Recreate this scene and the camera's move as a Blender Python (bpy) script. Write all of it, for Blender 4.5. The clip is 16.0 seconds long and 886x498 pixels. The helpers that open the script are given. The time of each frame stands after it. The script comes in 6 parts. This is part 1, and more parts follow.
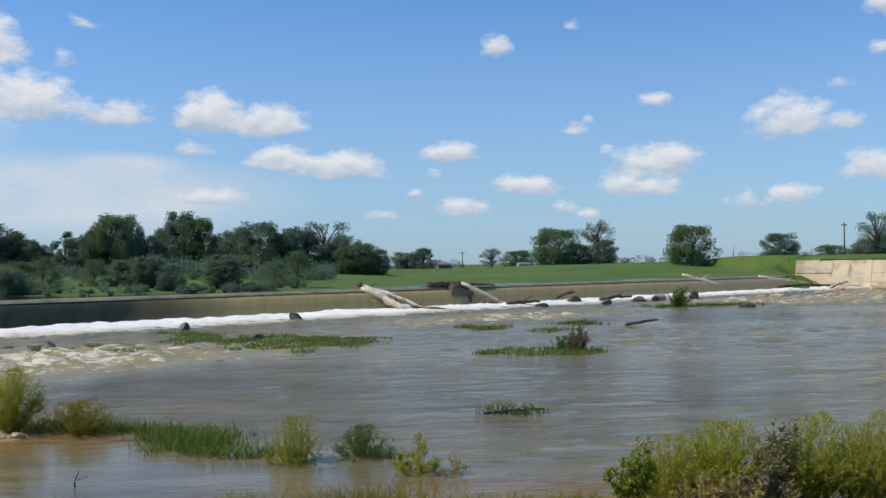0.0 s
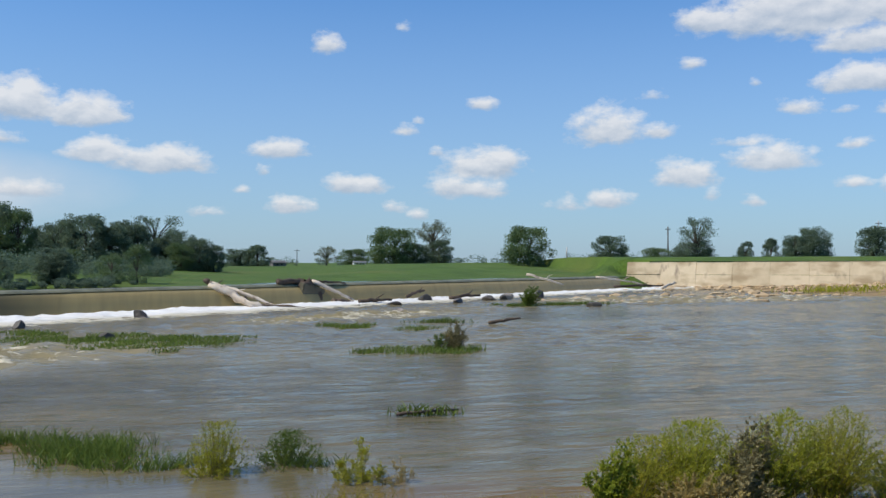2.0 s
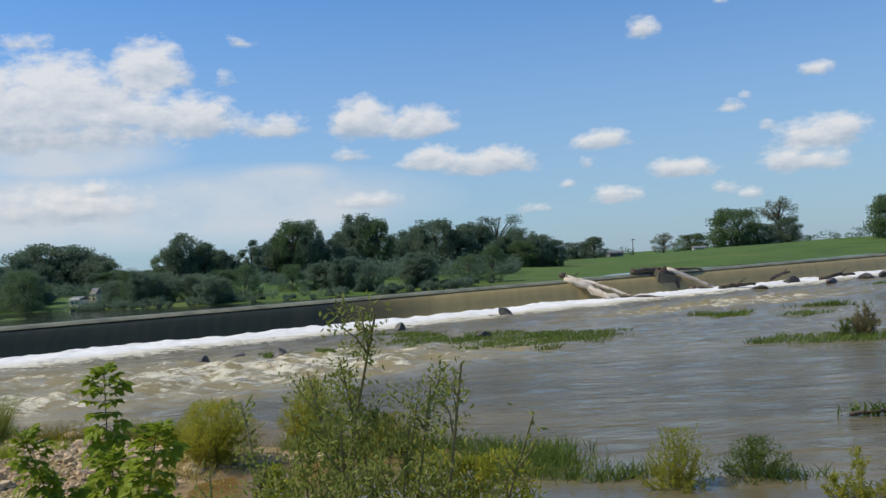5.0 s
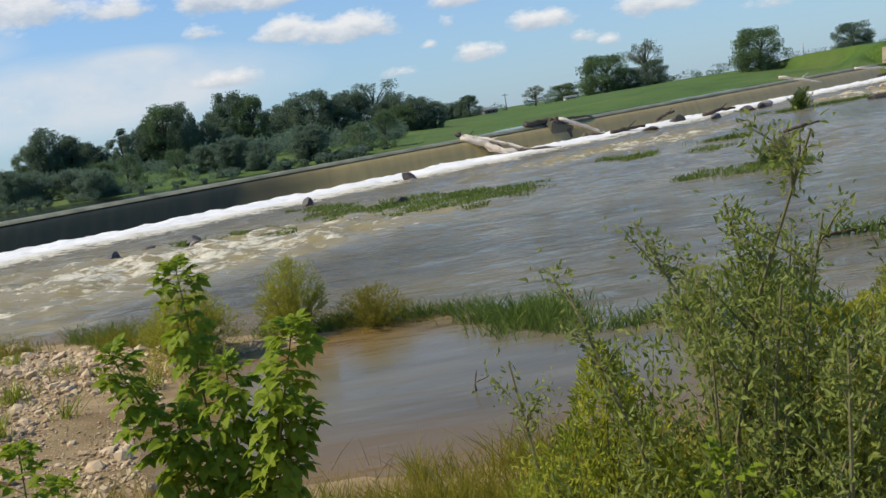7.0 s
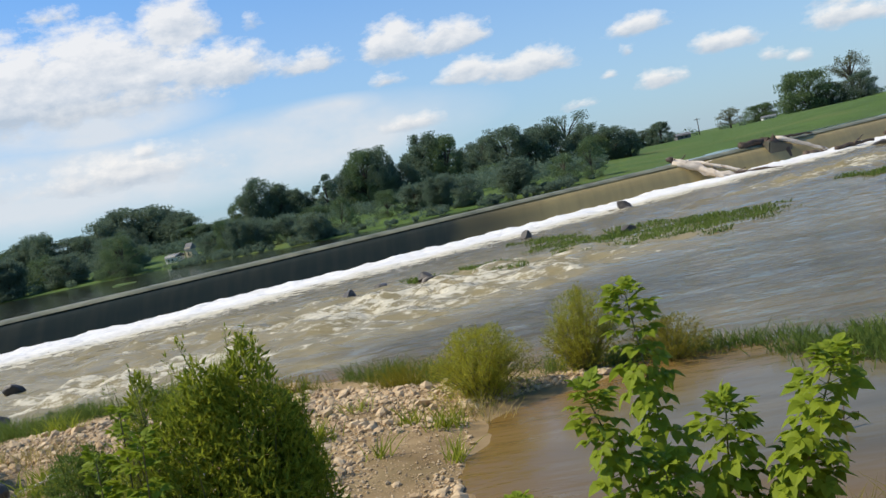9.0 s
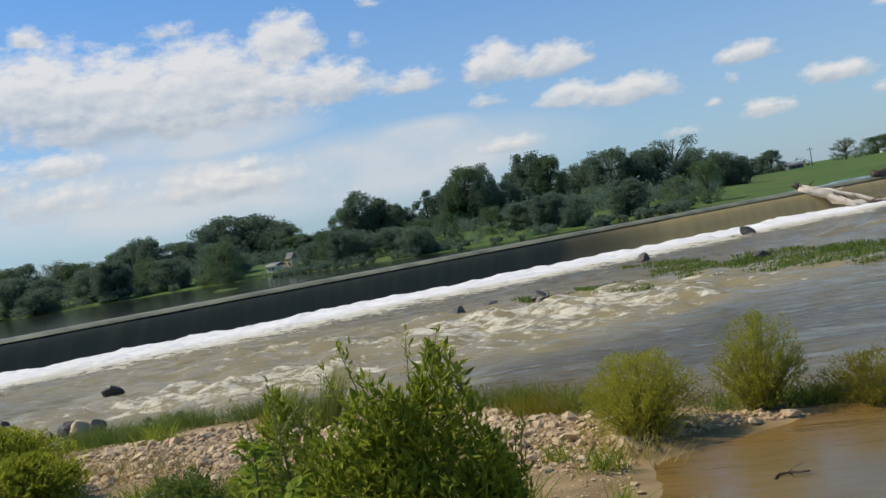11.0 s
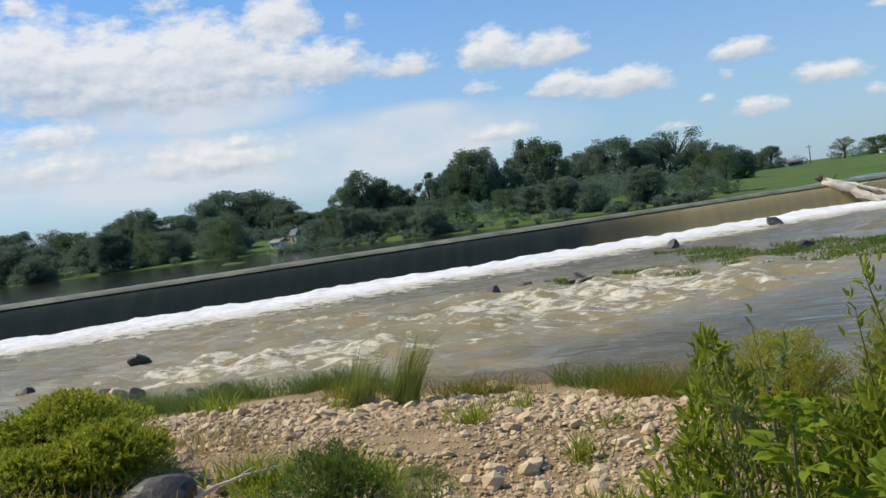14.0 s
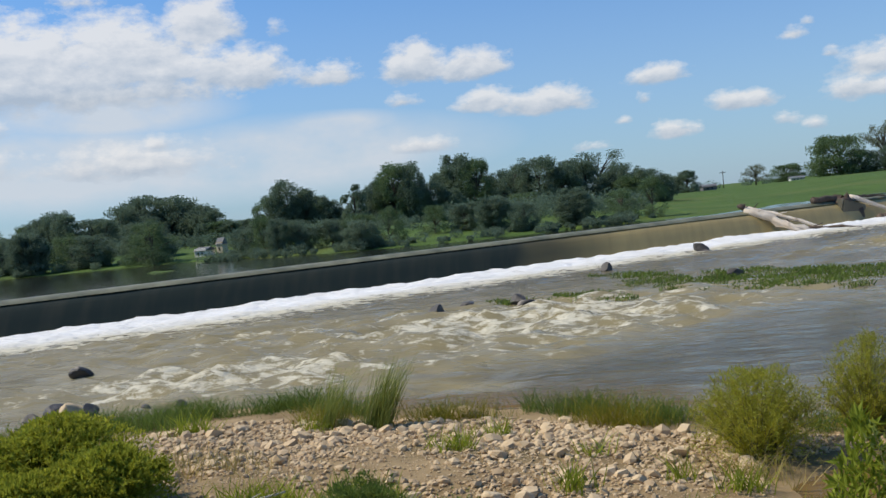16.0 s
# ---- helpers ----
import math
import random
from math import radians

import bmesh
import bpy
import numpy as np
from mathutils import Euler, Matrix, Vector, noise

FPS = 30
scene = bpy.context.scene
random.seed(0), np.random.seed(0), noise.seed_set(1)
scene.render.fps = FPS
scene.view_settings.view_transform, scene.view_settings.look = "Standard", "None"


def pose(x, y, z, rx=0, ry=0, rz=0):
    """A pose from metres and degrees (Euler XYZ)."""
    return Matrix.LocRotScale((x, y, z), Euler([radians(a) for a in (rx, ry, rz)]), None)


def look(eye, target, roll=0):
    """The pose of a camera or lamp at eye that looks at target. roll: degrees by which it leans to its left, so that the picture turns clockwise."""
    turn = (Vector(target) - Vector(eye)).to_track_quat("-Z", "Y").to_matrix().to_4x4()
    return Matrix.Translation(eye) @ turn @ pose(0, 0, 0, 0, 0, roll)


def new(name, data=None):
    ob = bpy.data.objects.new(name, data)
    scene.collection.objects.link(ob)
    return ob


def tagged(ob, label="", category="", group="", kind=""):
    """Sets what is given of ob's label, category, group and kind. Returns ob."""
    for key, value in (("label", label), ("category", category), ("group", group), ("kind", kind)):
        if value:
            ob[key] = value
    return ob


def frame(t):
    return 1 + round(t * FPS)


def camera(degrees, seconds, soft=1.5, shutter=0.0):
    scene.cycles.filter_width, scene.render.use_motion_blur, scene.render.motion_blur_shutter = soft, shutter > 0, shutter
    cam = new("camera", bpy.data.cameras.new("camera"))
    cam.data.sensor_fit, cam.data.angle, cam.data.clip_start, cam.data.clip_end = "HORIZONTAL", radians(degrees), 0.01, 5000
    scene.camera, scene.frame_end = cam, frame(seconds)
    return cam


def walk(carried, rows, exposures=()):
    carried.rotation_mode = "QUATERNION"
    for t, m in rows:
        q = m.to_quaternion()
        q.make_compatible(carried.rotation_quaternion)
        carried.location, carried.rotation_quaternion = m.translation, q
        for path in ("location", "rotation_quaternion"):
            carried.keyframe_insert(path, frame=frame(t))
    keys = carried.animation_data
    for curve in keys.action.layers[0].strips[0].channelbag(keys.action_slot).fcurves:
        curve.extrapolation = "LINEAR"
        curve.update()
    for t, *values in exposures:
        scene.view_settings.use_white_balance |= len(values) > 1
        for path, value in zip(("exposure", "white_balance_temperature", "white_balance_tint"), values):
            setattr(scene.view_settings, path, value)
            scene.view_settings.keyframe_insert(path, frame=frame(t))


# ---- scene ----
cam = camera(50.37, 16.0)


def aim(x, y, z, az, pitch, roll):
    """A pose from the eye, the azimuth clockwise from +Y, the pitch up and the roll, in degrees."""
    a, p = radians(az), radians(pitch)
    d = Vector((math.sin(a) * math.cos(p), math.cos(a) * math.cos(p), math.sin(p)))
    return look((x, y, z), Vector((x, y, z)) + d, roll)


PATH = [
    (0, aim(0.000, 0.000, 3.224, 4.988, 0.954, -0.754)),
    (0.5, aim(-0.538, -0.300, 3.243, 26.806, 1.050, 0.932)),
    (1, aim(-1.085, 0.169, 3.157, 32.774, 0.773, 0.179)),
    (1.5, aim(-1.053, 0.958, 3.238, 27.033, 0.459, 0.445)),
    (2, aim(-1.593, 1.266, 3.140, 15.360, 0.821, -0.053)),
    (2.5, aim(-1.803, 1.468, 3.360, 4.150, 1.251, -2.585)),
    (3, aim(-1.888, 2.034, 3.195, -5.580, 2.005, -3.151)),
    (3.2, aim(-1.960, 2.120, 3.150, -8.060, 2.027, -2.860)),
    (5.5, aim(-3.550, 3.150, 3.166, -0.572, -0.191, -4.854)),
    (6, aim(-4.018, 3.417, 3.083, 5.792, -3.135, -4.950)),
    (6.5, aim(-4.261, 3.610, 3.142, 4.439, -6.175, -7.442)),
    (7, aim(-4.792, 3.753, 3.194, 2.207, -7.866, -9.091)),
    (7.5, aim(-5.162, 4.391, 3.096, -0.769, -8.759, -8.295)),
    (8, aim(-5.560, 4.363, 3.186, -2.194, -8.071, -11.380)),
    (8.5, aim(-6.125, 4.295, 3.295, -4.893, -5.369, -12.189)),
    (9, aim(-6.458, 4.498, 3.311, -8.548, -3.719, -12.183)),
    (9.5, aim(-6.857, 5.227, 3.258, -11.234, -2.704, -10.484)),
    (10, aim(-7.079, 5.771, 3.101, -13.227, -1.922, -10.387)),
    (12.5, aim(-8.590, 6.745, 3.245, -14.690, -1.186, -9.020)),
    (13, aim(-8.921, 6.988, 3.174, -14.676, -4.555, -8.090)),
    (13.5, aim(-9.215, 6.900, 3.095, -13.690, -5.737, -7.878)),
    (14, aim(-9.470, 7.020, 3.050, -13.290, -2.347, -7.737)),
    (14.5, aim(-9.614, 7.127, 3.077, -12.351, -1.030, -7.865)),
    (15, aim(-9.756, 6.964, 3.200, -10.800, -2.391, -8.005)),
    (15.5, aim(-10.004, 6.795, 3.331, -8.394, -2.402, -7.557)),
    (16, aim(-10.307, 6.564, 3.411, -8.230, -2.219, -5.767)),
]
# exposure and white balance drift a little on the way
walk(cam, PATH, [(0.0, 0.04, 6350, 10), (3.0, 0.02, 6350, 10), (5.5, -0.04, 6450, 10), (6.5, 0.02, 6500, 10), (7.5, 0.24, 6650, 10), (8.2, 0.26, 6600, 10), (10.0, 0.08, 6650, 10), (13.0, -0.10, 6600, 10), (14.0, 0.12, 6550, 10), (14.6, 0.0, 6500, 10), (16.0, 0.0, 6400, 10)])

# ---- sky and sun ----
SUN_AZ, SUN_EL = -92.0, 50.0
sun = new("sun", bpy.data.lights.new("sun", "SUN"))
sun.data.energy, sun.data.angle, sun.data.color = 4.2, radians(0.6), (1.0, 0.90, 0.73)
sa, se = radians(SUN_AZ), radians(SUN_EL)
sun.matrix_world = look((math.sin(sa) * math.cos(se) * 50, math.cos(sa) * math.cos(se) * 50, math.sin(se) * 50), (0, 0, 0))

world = bpy.data.worlds.new("sky")
scene.world = world
world.use_nodes = True
WN, WL = world.node_tree.nodes, world.node_tree.links
WN.clear()


def wmath(op, a, b=None, c=None, clamp=False):
    n = WN.new("ShaderNodeMath")
    n.operation, n.use_clamp = op, clamp
    for k, v in enumerate((a, b, c)):
        if v is None:
            continue
        if isinstance(v, (int, float)):
            n.inputs[k].default_value = v
        else:
            WL.new(v, n.inputs[k])
    return n.outputs[0]


def wvec(op, a, b):
    n = WN.new("ShaderNodeVectorMath")
    n.operation = op
    for k, v in enumerate((a, b)):
        if v is None:
            continue
        if isinstance(v, tuple):
            n.inputs[k].default_value = v
        else:
            WL.new(v, n.inputs[k])
    return n.outputs["Value"] if op == "LENGTH" else n.outputs[0]


sky = WN.new("ShaderNodeTexSky")
sky.sky_type, sky.sun_disc = "NISHITA", False
sky.sun_elevation, sky.sun_rotation = se, sa
sky.air_density, sky.dust_density, sky.ozone_density = 1.0, 0.6, 2.2

# cumulus: azimuth, elevation, half width, half height in degrees, density
CLOUDS = []
CLOUDS += [(-21.2, 12.5, 2.7, 1.7, 1.3), (-26.2, 11.5, 4.7, 2.0, 1.2), (-28.4, 9.7, 4.0, 2.2, 1.2), (-19.4, 9.6, 4.0, 1.4, 1.4), (-14.1, 8.9, 2.5, 0.8, 1.0), (-24.5, 9.1, 5.4, 1.6, 0.9), (-27.5, 13.8, 1.6, 0.6, 0.55), (-8.7, 9.1, 2.5, 1.4, 1.4), (-5.4, 8.7, 2.5, 1.1, 1.35), (-4.7, 6.5, 2.3, 0.9, 1.1), (-1.3, 6.1, 3.3, 1.0, 1.2), (-9.5, 7.0, 1.3, 0.5, 0.6), (-14.3, 5.7, 5.1, 1.1, 0.7), (-8.6, 4.2, 2.2, 0.6, 0.9), (-25.9, 4.8, 5.8, 1.3, 0.9), (-24.3, 5.6, 1.4, 0.5, 0.9), (-15.4, 3.9, 5.4, 1.8, 0.55), (-15.9, 13.9, 0.9, 0.4, 0.6), (-16.8, 11.8, 0.7, 0.6, 0.5), (-14.8, 16.9, 3.1, 0.6, 0.9)]
CLOUDS += [(8.3, 13.0, 1.1, 0.7, 1.0), (12.9, 14.1, 0.7, 0.4, 0.5), (17.6, 9.6, 1.1, 0.5, 0.9), (13.1, 8.1, 1.1, 0.5, 0.6), (13.8, 8.6, 0.5, 0.3, 0.5), (5.6, 6.8, 2.2, 0.7, 1.0), (4.6, 5.5, 0.6, 0.4, 0.6), (10.2, 4.8, 2.3, 0.7, 1.15), (6.2, 3.5, 1.8, 0.6, 1.0), (3.3, 4.4, 0.6, 0.3, 0.6), (17.8, 6.0, 2.9, 1.2, 1.1), (19.0, 6.4, 1.4, 0.8, 1.1), (16.7, 4.6, 2.9, 0.8, 1.0), (12.3, 3.4, 0.9, 0.5, 0.7), (13.9, 2.9, 0.8, 0.4, 0.5), (1.1, 3.1, 1.1, 0.4, 0.6), (14.9, 6.7, 0.6, 0.3, 0.5), (36.9, 14.4, 7.2, 2.0, 1.2), (31.2, 14.1, 2.2, 1.0, 1.2), (41.8, 14.5, 4.3, 2.0, 1.2)]
CLOUDS += [(35.7, 14.8, 2.2, 1.4, 1.2), (39.8, 12.4, 3.3, 1.0, 1.0), (39.8, 10.3, 3.3, 1.0, 1.3), (36.2, 8.9, 1.4, 0.6, 0.9), (42.0, 8.7, 2.0, 0.7, 1.0), (38.6, 8.6, 0.7, 0.3, 0.5), (50.3, 11.2, 6.7, 1.7, 1.3), (46.8, 11.7, 2.5, 1.4, 1.3), (52.5, 12.9, 2.2, 1.2, 1.2), (54.0, 14.0, 6.9, 1.3, 1.2), (30.2, 11.6, 1.1, 0.4, 0.6), (33.8, 10.3, 0.4, 0.3, 0.5), (28.1, 9.9, 1.1, 0.4, 0.5), (25.4, 8.2, 2.7, 1.4, 1.0), (28.2, 7.8, 1.6, 0.5, 0.7), (29.9, 5.3, 2.2, 1.0, 1.1), (34.7, 6.1, 2.7, 0.9, 1.2), (33.1, 7.0, 1.6, 0.4, 0.6), (39.0, 6.7, 1.0, 0.4, 0.7), (48.1, 6.9, 6.9, 1.2, 1.1)]
CLOUDS += [(50.0, 8.0, 1.6, 0.7, 1.2), (52.9, 7.2, 1.8, 1.0, 1.2), (56.9, 7.5, 2.2, 0.8, 1.1), (57.3, 4.9, 1.4, 0.6, 0.6), (46.5, 5.3, 4.3, 0.9, 0.7), (49.3, 5.1, 1.1, 0.6, 0.7), (41.5, 4.4, 1.4, 0.7, 0.9), (39.0, 4.5, 1.2, 0.5, 0.7), (25.3, 3.8, 1.8, 0.6, 0.9), (22.8, 3.5, 1.4, 0.5, 0.6), (33.7, 3.6, 0.7, 0.4, 0.6), (31.3, 4.0, 0.5, 0.4, 0.5), (57.2, 10.3, 0.9, 0.5, 0.6), (-35.3, 14.1, 1.3, 0.7, 1.1), (-34.9, 11.5, 4.3, 2.4, 1.2), (-34.7, 7.0, 2.7, 0.9, 1.1), (-35.2, 5.2, 4.0, 1.3, 0.6), (-38.6, 11.4, 4.3, 2.8, 1.2), (-39.8, 6.7, 4.7, 1.8, 0.8)]
CLOUDS += [(-18.0, 4.2, 15.0, 2.6, 0.62), (-31.0, 4.6, 13.0, 2.8, 0.68), (-32.0, 10.4, 7.5, 3.0, 1.4), (-25.0, 10.6, 6.0, 2.4, 1.3), (-27.0, 7.4, 8.0, 1.6, 0.6)]
tc = WN.new("ShaderNodeTexCoord")
sep = WN.new("ShaderNodeSeparateXYZ")
WL.new(tc.outputs["Generated"], sep.inputs[0])
azim = wmath("MULTIPLY", wmath("ARCTAN2", sep.outputs[0], sep.outputs[1]), 57.2958)
elev = wmath("MULTIPLY", wmath("ARCSINE", sep.outputs[2]), 57.2958)
comb = WN.new("ShaderNodeCombineXYZ")
WL.new(azim, comb.inputs[0])
WL.new(elev, comb.inputs[1])


def wnoise(scale, detail, rough, shift):
    mp = wvec("MULTIPLY", wvec("ADD", comb.outputs[0], shift), (1.0, 1.7, 1.0))
    n = WN.new("ShaderNodeTexNoise")
    n.inputs["Scale"].default_value = scale
    n.inputs["Detail"].default_value = detail
    n.inputs["Roughness"].default_value = rough
    WL.new(mp, n.inputs["Vector"])
    return n.outputs["Fac"]


puff = wnoise(0.62, 7.0, 0.62, (0.0, 0.0, 0.0))
puff_up = wnoise(0.62, 4.0, 0.55, (-0.30, 0.45, 0.0))
wisp = wnoise(0.12, 5.0, 0.62, (40.0, 13.0, 3.0))
SHEETS = [c for c in CLOUDS if c[4] < 0.75 and c[2] > 4.0]
cover, weight, lift = None, None, None
for ca, ce, cw, ch, cd in [c for c in CLOUDS if c not in SHEETS]:
    # flat below, heaped above
    rel = wvec("MULTIPLY", wvec("SUBTRACT", comb.outputs[0], (ca, ce - 0.35 * ch, 0.0)), (0.90 / cw, 1.05 / ch, 0.0))
    shaped = wvec("SUBTRACT", rel, wvec("MULTIPLY", wvec("ABSOLUTE", rel, None), (0.0, 0.38, 0.0)))
    one = wmath("MULTIPLY_ADD", wvec("LENGTH", shaped, None), -cd, cd)
    up = WN.new("ShaderNodeVectorMath")
    up.operation = "DOT_PRODUCT"
    WL.new(rel, up.inputs[0])
    up.inputs[1].default_value = (0.0, 1.0, 0.0)
    wt = wmath("MAXIMUM", one, 0.0)
    if cover is None:
        cover, weight, lift = one, wt, wmath("MULTIPLY", wt, up.outputs["Value"])
    else:
        n = WN.new("ShaderNodeMath")
        n.operation = "SMOOTH_MAX"
        WL.new(cover, n.inputs[0])
        WL.new(one, n.inputs[1])
        n.inputs[2].default_value = 0.15
        cover, weight, lift = n.outputs[0], wmath("ADD", weight, wt), wmath("MULTIPLY_ADD", wt, up.outputs["Value"], lift)
sheet = None
for ca, ce, cw, ch, cd in SHEETS:
    away = wvec("LENGTH", wvec("MULTIPLY", wvec("SUBTRACT", comb.outputs[0], (ca, ce, 0.0)), (0.95 / cw, 0.95 / ch, 0.0)), None)
    one = wmath("MULTIPLY_ADD", away, -1.0, 1.0, clamp=True)
    sheet = one if sheet is None else wmath("MAXIMUM", sheet, one)
thin = wmath("MULTIPLY", wmath("MULTIPLY", sheet, 1.9, clamp=True), wmath("MULTIPLY_ADD", wisp, 2.2, -0.25), clamp=True)
dens = wmath("ADD", cover, wmath("MULTIPLY", wmath("SUBTRACT", puff, 0.5), 1.6))
alpha = wmath("SMOOTH_MIN", wmath("MULTIPLY", wmath("SUBTRACT", dens, 0.10), 1.9, clamp=True), 1.0, 0.25)
heap = wmath("DIVIDE", lift, wmath("ADD", weight, 0.04))
relief = wmath("MULTIPLY_ADD", wmath("SUBTRACT", puff, puff_up), 1.3, wmath("MULTIPLY_ADD", heap, 0.85, 0.45), clamp=True)
haze = wmath("MULTIPLY", wmath("SUBTRACT", 1.0, wmath("DIVIDE", wmath("ABSOLUTE", elev), 19.0), clamp=True), 0.68)
veil = wmath("MULTIPLY", wmath("MULTIPLY", wmath("SUBTRACT", wisp, 0.40), 2.2, clamp=True), wmath("SUBTRACT", 1.0, wmath("DIVIDE", elev, 26.0), clamp=True))
mixh = WN.new("ShaderNodeMix")
mixh.data_type = "RGBA"
bright = WN.new("ShaderNodeVectorMath")
bright.operation = "MULTIPLY"
WL.new(sky.outputs[0], bright.inputs[0])
bright.inputs[1].default_value = (0.052, 0.100, 0.145)
WL.new(wmath("MAXIMUM", haze, wmath("MULTIPLY", veil, 0.6)), mixh.inputs["Factor"])
mixf = WN.new("ShaderNodeMix")
mixf.data_type = "RGBA"
WL.new(wmath("MULTIPLY", thin, 0.9), mixf.inputs["Factor"])
WL.new(mixh.outputs["Result"], mixf.inputs["A"])
mixf.inputs["B"].default_value = (0.61, 0.66, 0.72, 1)
WL.new(bright.outputs[0], mixh.inputs["A"])
mixh.inputs["B"].default_value = (0.43, 0.515, 0.61, 1)
mixc = WN.new("ShaderNodeMix")
mixc.data_type = "RGBA"
WL.new(wmath("MULTIPLY", alpha, 0.92), mixc.inputs["Factor"])
WL.new(mixf.outputs["Result"], mixc.inputs["A"])
ccol = WN.new("ShaderNodeMix")
ccol.data_type = "RGBA"
WL.new(relief, ccol.inputs["Factor"])
ccol.inputs["A"].default_value = (0.42, 0.49, 0.58, 1)
ccol.inputs["B"].default_value = (0.79, 0.79, 0.79, 1)
WL.new(ccol.outputs["Result"], mixc.inputs["B"])
bg = WN.new("ShaderNodeBackground")
WL.new(mixc.outputs["Result"], bg.inputs[0])
wout = WN.new("ShaderNodeOutputWorld")
WL.new(bg.outputs[0], wout.inputs[0])


# ---- materials ----
def material(name, low, high, scale=4.0, rough=0.8, bump=0.3, bump_scale=30.0, island=0.0, obj=0.0, metal=0.0, spec=0.4, translucent=0.0, stretch=(1, 1, 1), detail=6.0, dist=0.02):
    """A surface whose colour wanders between low and high, with a fine bump."""
    m = bpy.data.materials.new(name)
    m.use_nodes = True
    N, L = m.node_tree.nodes, m.node_tree.links
    b = N["Principled BSDF"]
    tc = N.new("ShaderNodeTexCoord")
    geo = N.new("ShaderNodeNewGeometry")
    mp = N.new("ShaderNodeMapping")
    mp.inputs["Scale"].default_value = stretch
    L.new(geo.outputs["Position"], mp.inputs["Vector"])
    n1 = N.new("ShaderNodeTexNoise")
    n1.inputs["Scale"].default_value, n1.inputs["Detail"].default_value, n1.inputs["Roughness"].default_value = scale, detail, 0.6
    L.new(mp.outputs[0], n1.inputs["Vector"])
    fac = n1.outputs["Fac"]
    ramp = N.new("ShaderNodeMapRange")
    ramp.inputs["From Min"].default_value, ramp.inputs["From Max"].default_value = 0.3, 0.7
    L.new(fac, ramp.inputs["Value"])
    fac = ramp.outputs["Result"]
    for amount, out in ((island, geo.outputs["Random Per Island"]), (obj, None)):
        if amount:
            if out is None:
                info = N.new("ShaderNodeObjectInfo")
                out = info.outputs["Random"]
            mx = N.new("ShaderNodeMix")
            mx.inputs["Factor"].default_value = amount
            L.new(fac, mx.inputs["A"])
            L.new(out, mx.inputs["B"])
            fac = mx.outputs["Result"]
    col = N.new("ShaderNodeMix")
    col.data_type = "RGBA"
    L.new(fac, col.inputs["Factor"])
    col.inputs["A"].default_value, col.inputs["B"].default_value = (*low, 1), (*high, 1)
    L.new(col.outputs["Result"], b.inputs["Base Color"])
    b.inputs["Roughness"].default_value, b.inputs["Metallic"].default_value = rough, metal
    b.inputs["Specular IOR Level"].default_value = spec
    if bump:
        n2 = N.new("ShaderNodeTexNoise")
        n2.inputs["Scale"].default_value, n2.inputs["Detail"].default_value = bump_scale, 4.0
        L.new(mp.outputs[0], n2.inputs["Vector"])
        bp = N.new("ShaderNodeBump")
        bp.inputs["Strength"].default_value, bp.inputs["Distance"].default_value = bump, dist
        L.new(n2.outputs["Fac"], bp.inputs["Height"])
        L.new(bp.outputs[0], b.inputs["Normal"])
    if translucent:
        tr = N.new("ShaderNodeBsdfTranslucent")
        L.new(col.outputs["Result"], tr.inputs["Color"])
        ms = N.new("ShaderNodeMixShader")
        ms.inputs[0].default_value = translucent
        L.new(b.outputs[0], ms.inputs[1])
        L.new(tr.outputs[0], ms.inputs[2])
        L.new(ms.outputs[0], N["Material Output"].inputs["Surface"])
    return m


def two_tone(m, colour, scale, low, high, axis_scale=(1, 1, 1)):
    """Lays stains of a second colour over a material, with a shape of their own."""
    N, L = m.node_tree.nodes, m.node_tree.links
    b = N["Principled BSDF"]
    src = b.inputs["Base Color"].links[0].from_socket
    geo = N.new("ShaderNodeNewGeometry")
    mp = N.new("ShaderNodeMapping")
    mp.inputs["Scale"].default_value = axis_scale
    L.new(geo.outputs["Position"], mp.inputs["Vector"])
    n = N.new("ShaderNodeTexNoise")
    n.inputs["Scale"].default_value, n.inputs["Detail"].default_value = scale, 5.0
    L.new(mp.outputs[0], n.inputs["Vector"])
    r = N.new("ShaderNodeMapRange")
    r.inputs["From Min"].default_value, r.inputs["From Max"].default_value = low, high
    L.new(n.outputs["Fac"], r.inputs["Value"])
    mx = N.new("ShaderNodeMix")
    mx.data_type = "RGBA"
    L.new(r.outputs["Result"], mx.inputs["Factor"])
    L.new(src, mx.inputs["A"])
    mx.inputs["B"].default_value = (*colour, 1)
    L.new(mx.outputs["Result"], b.inputs["Base Color"])
    return m


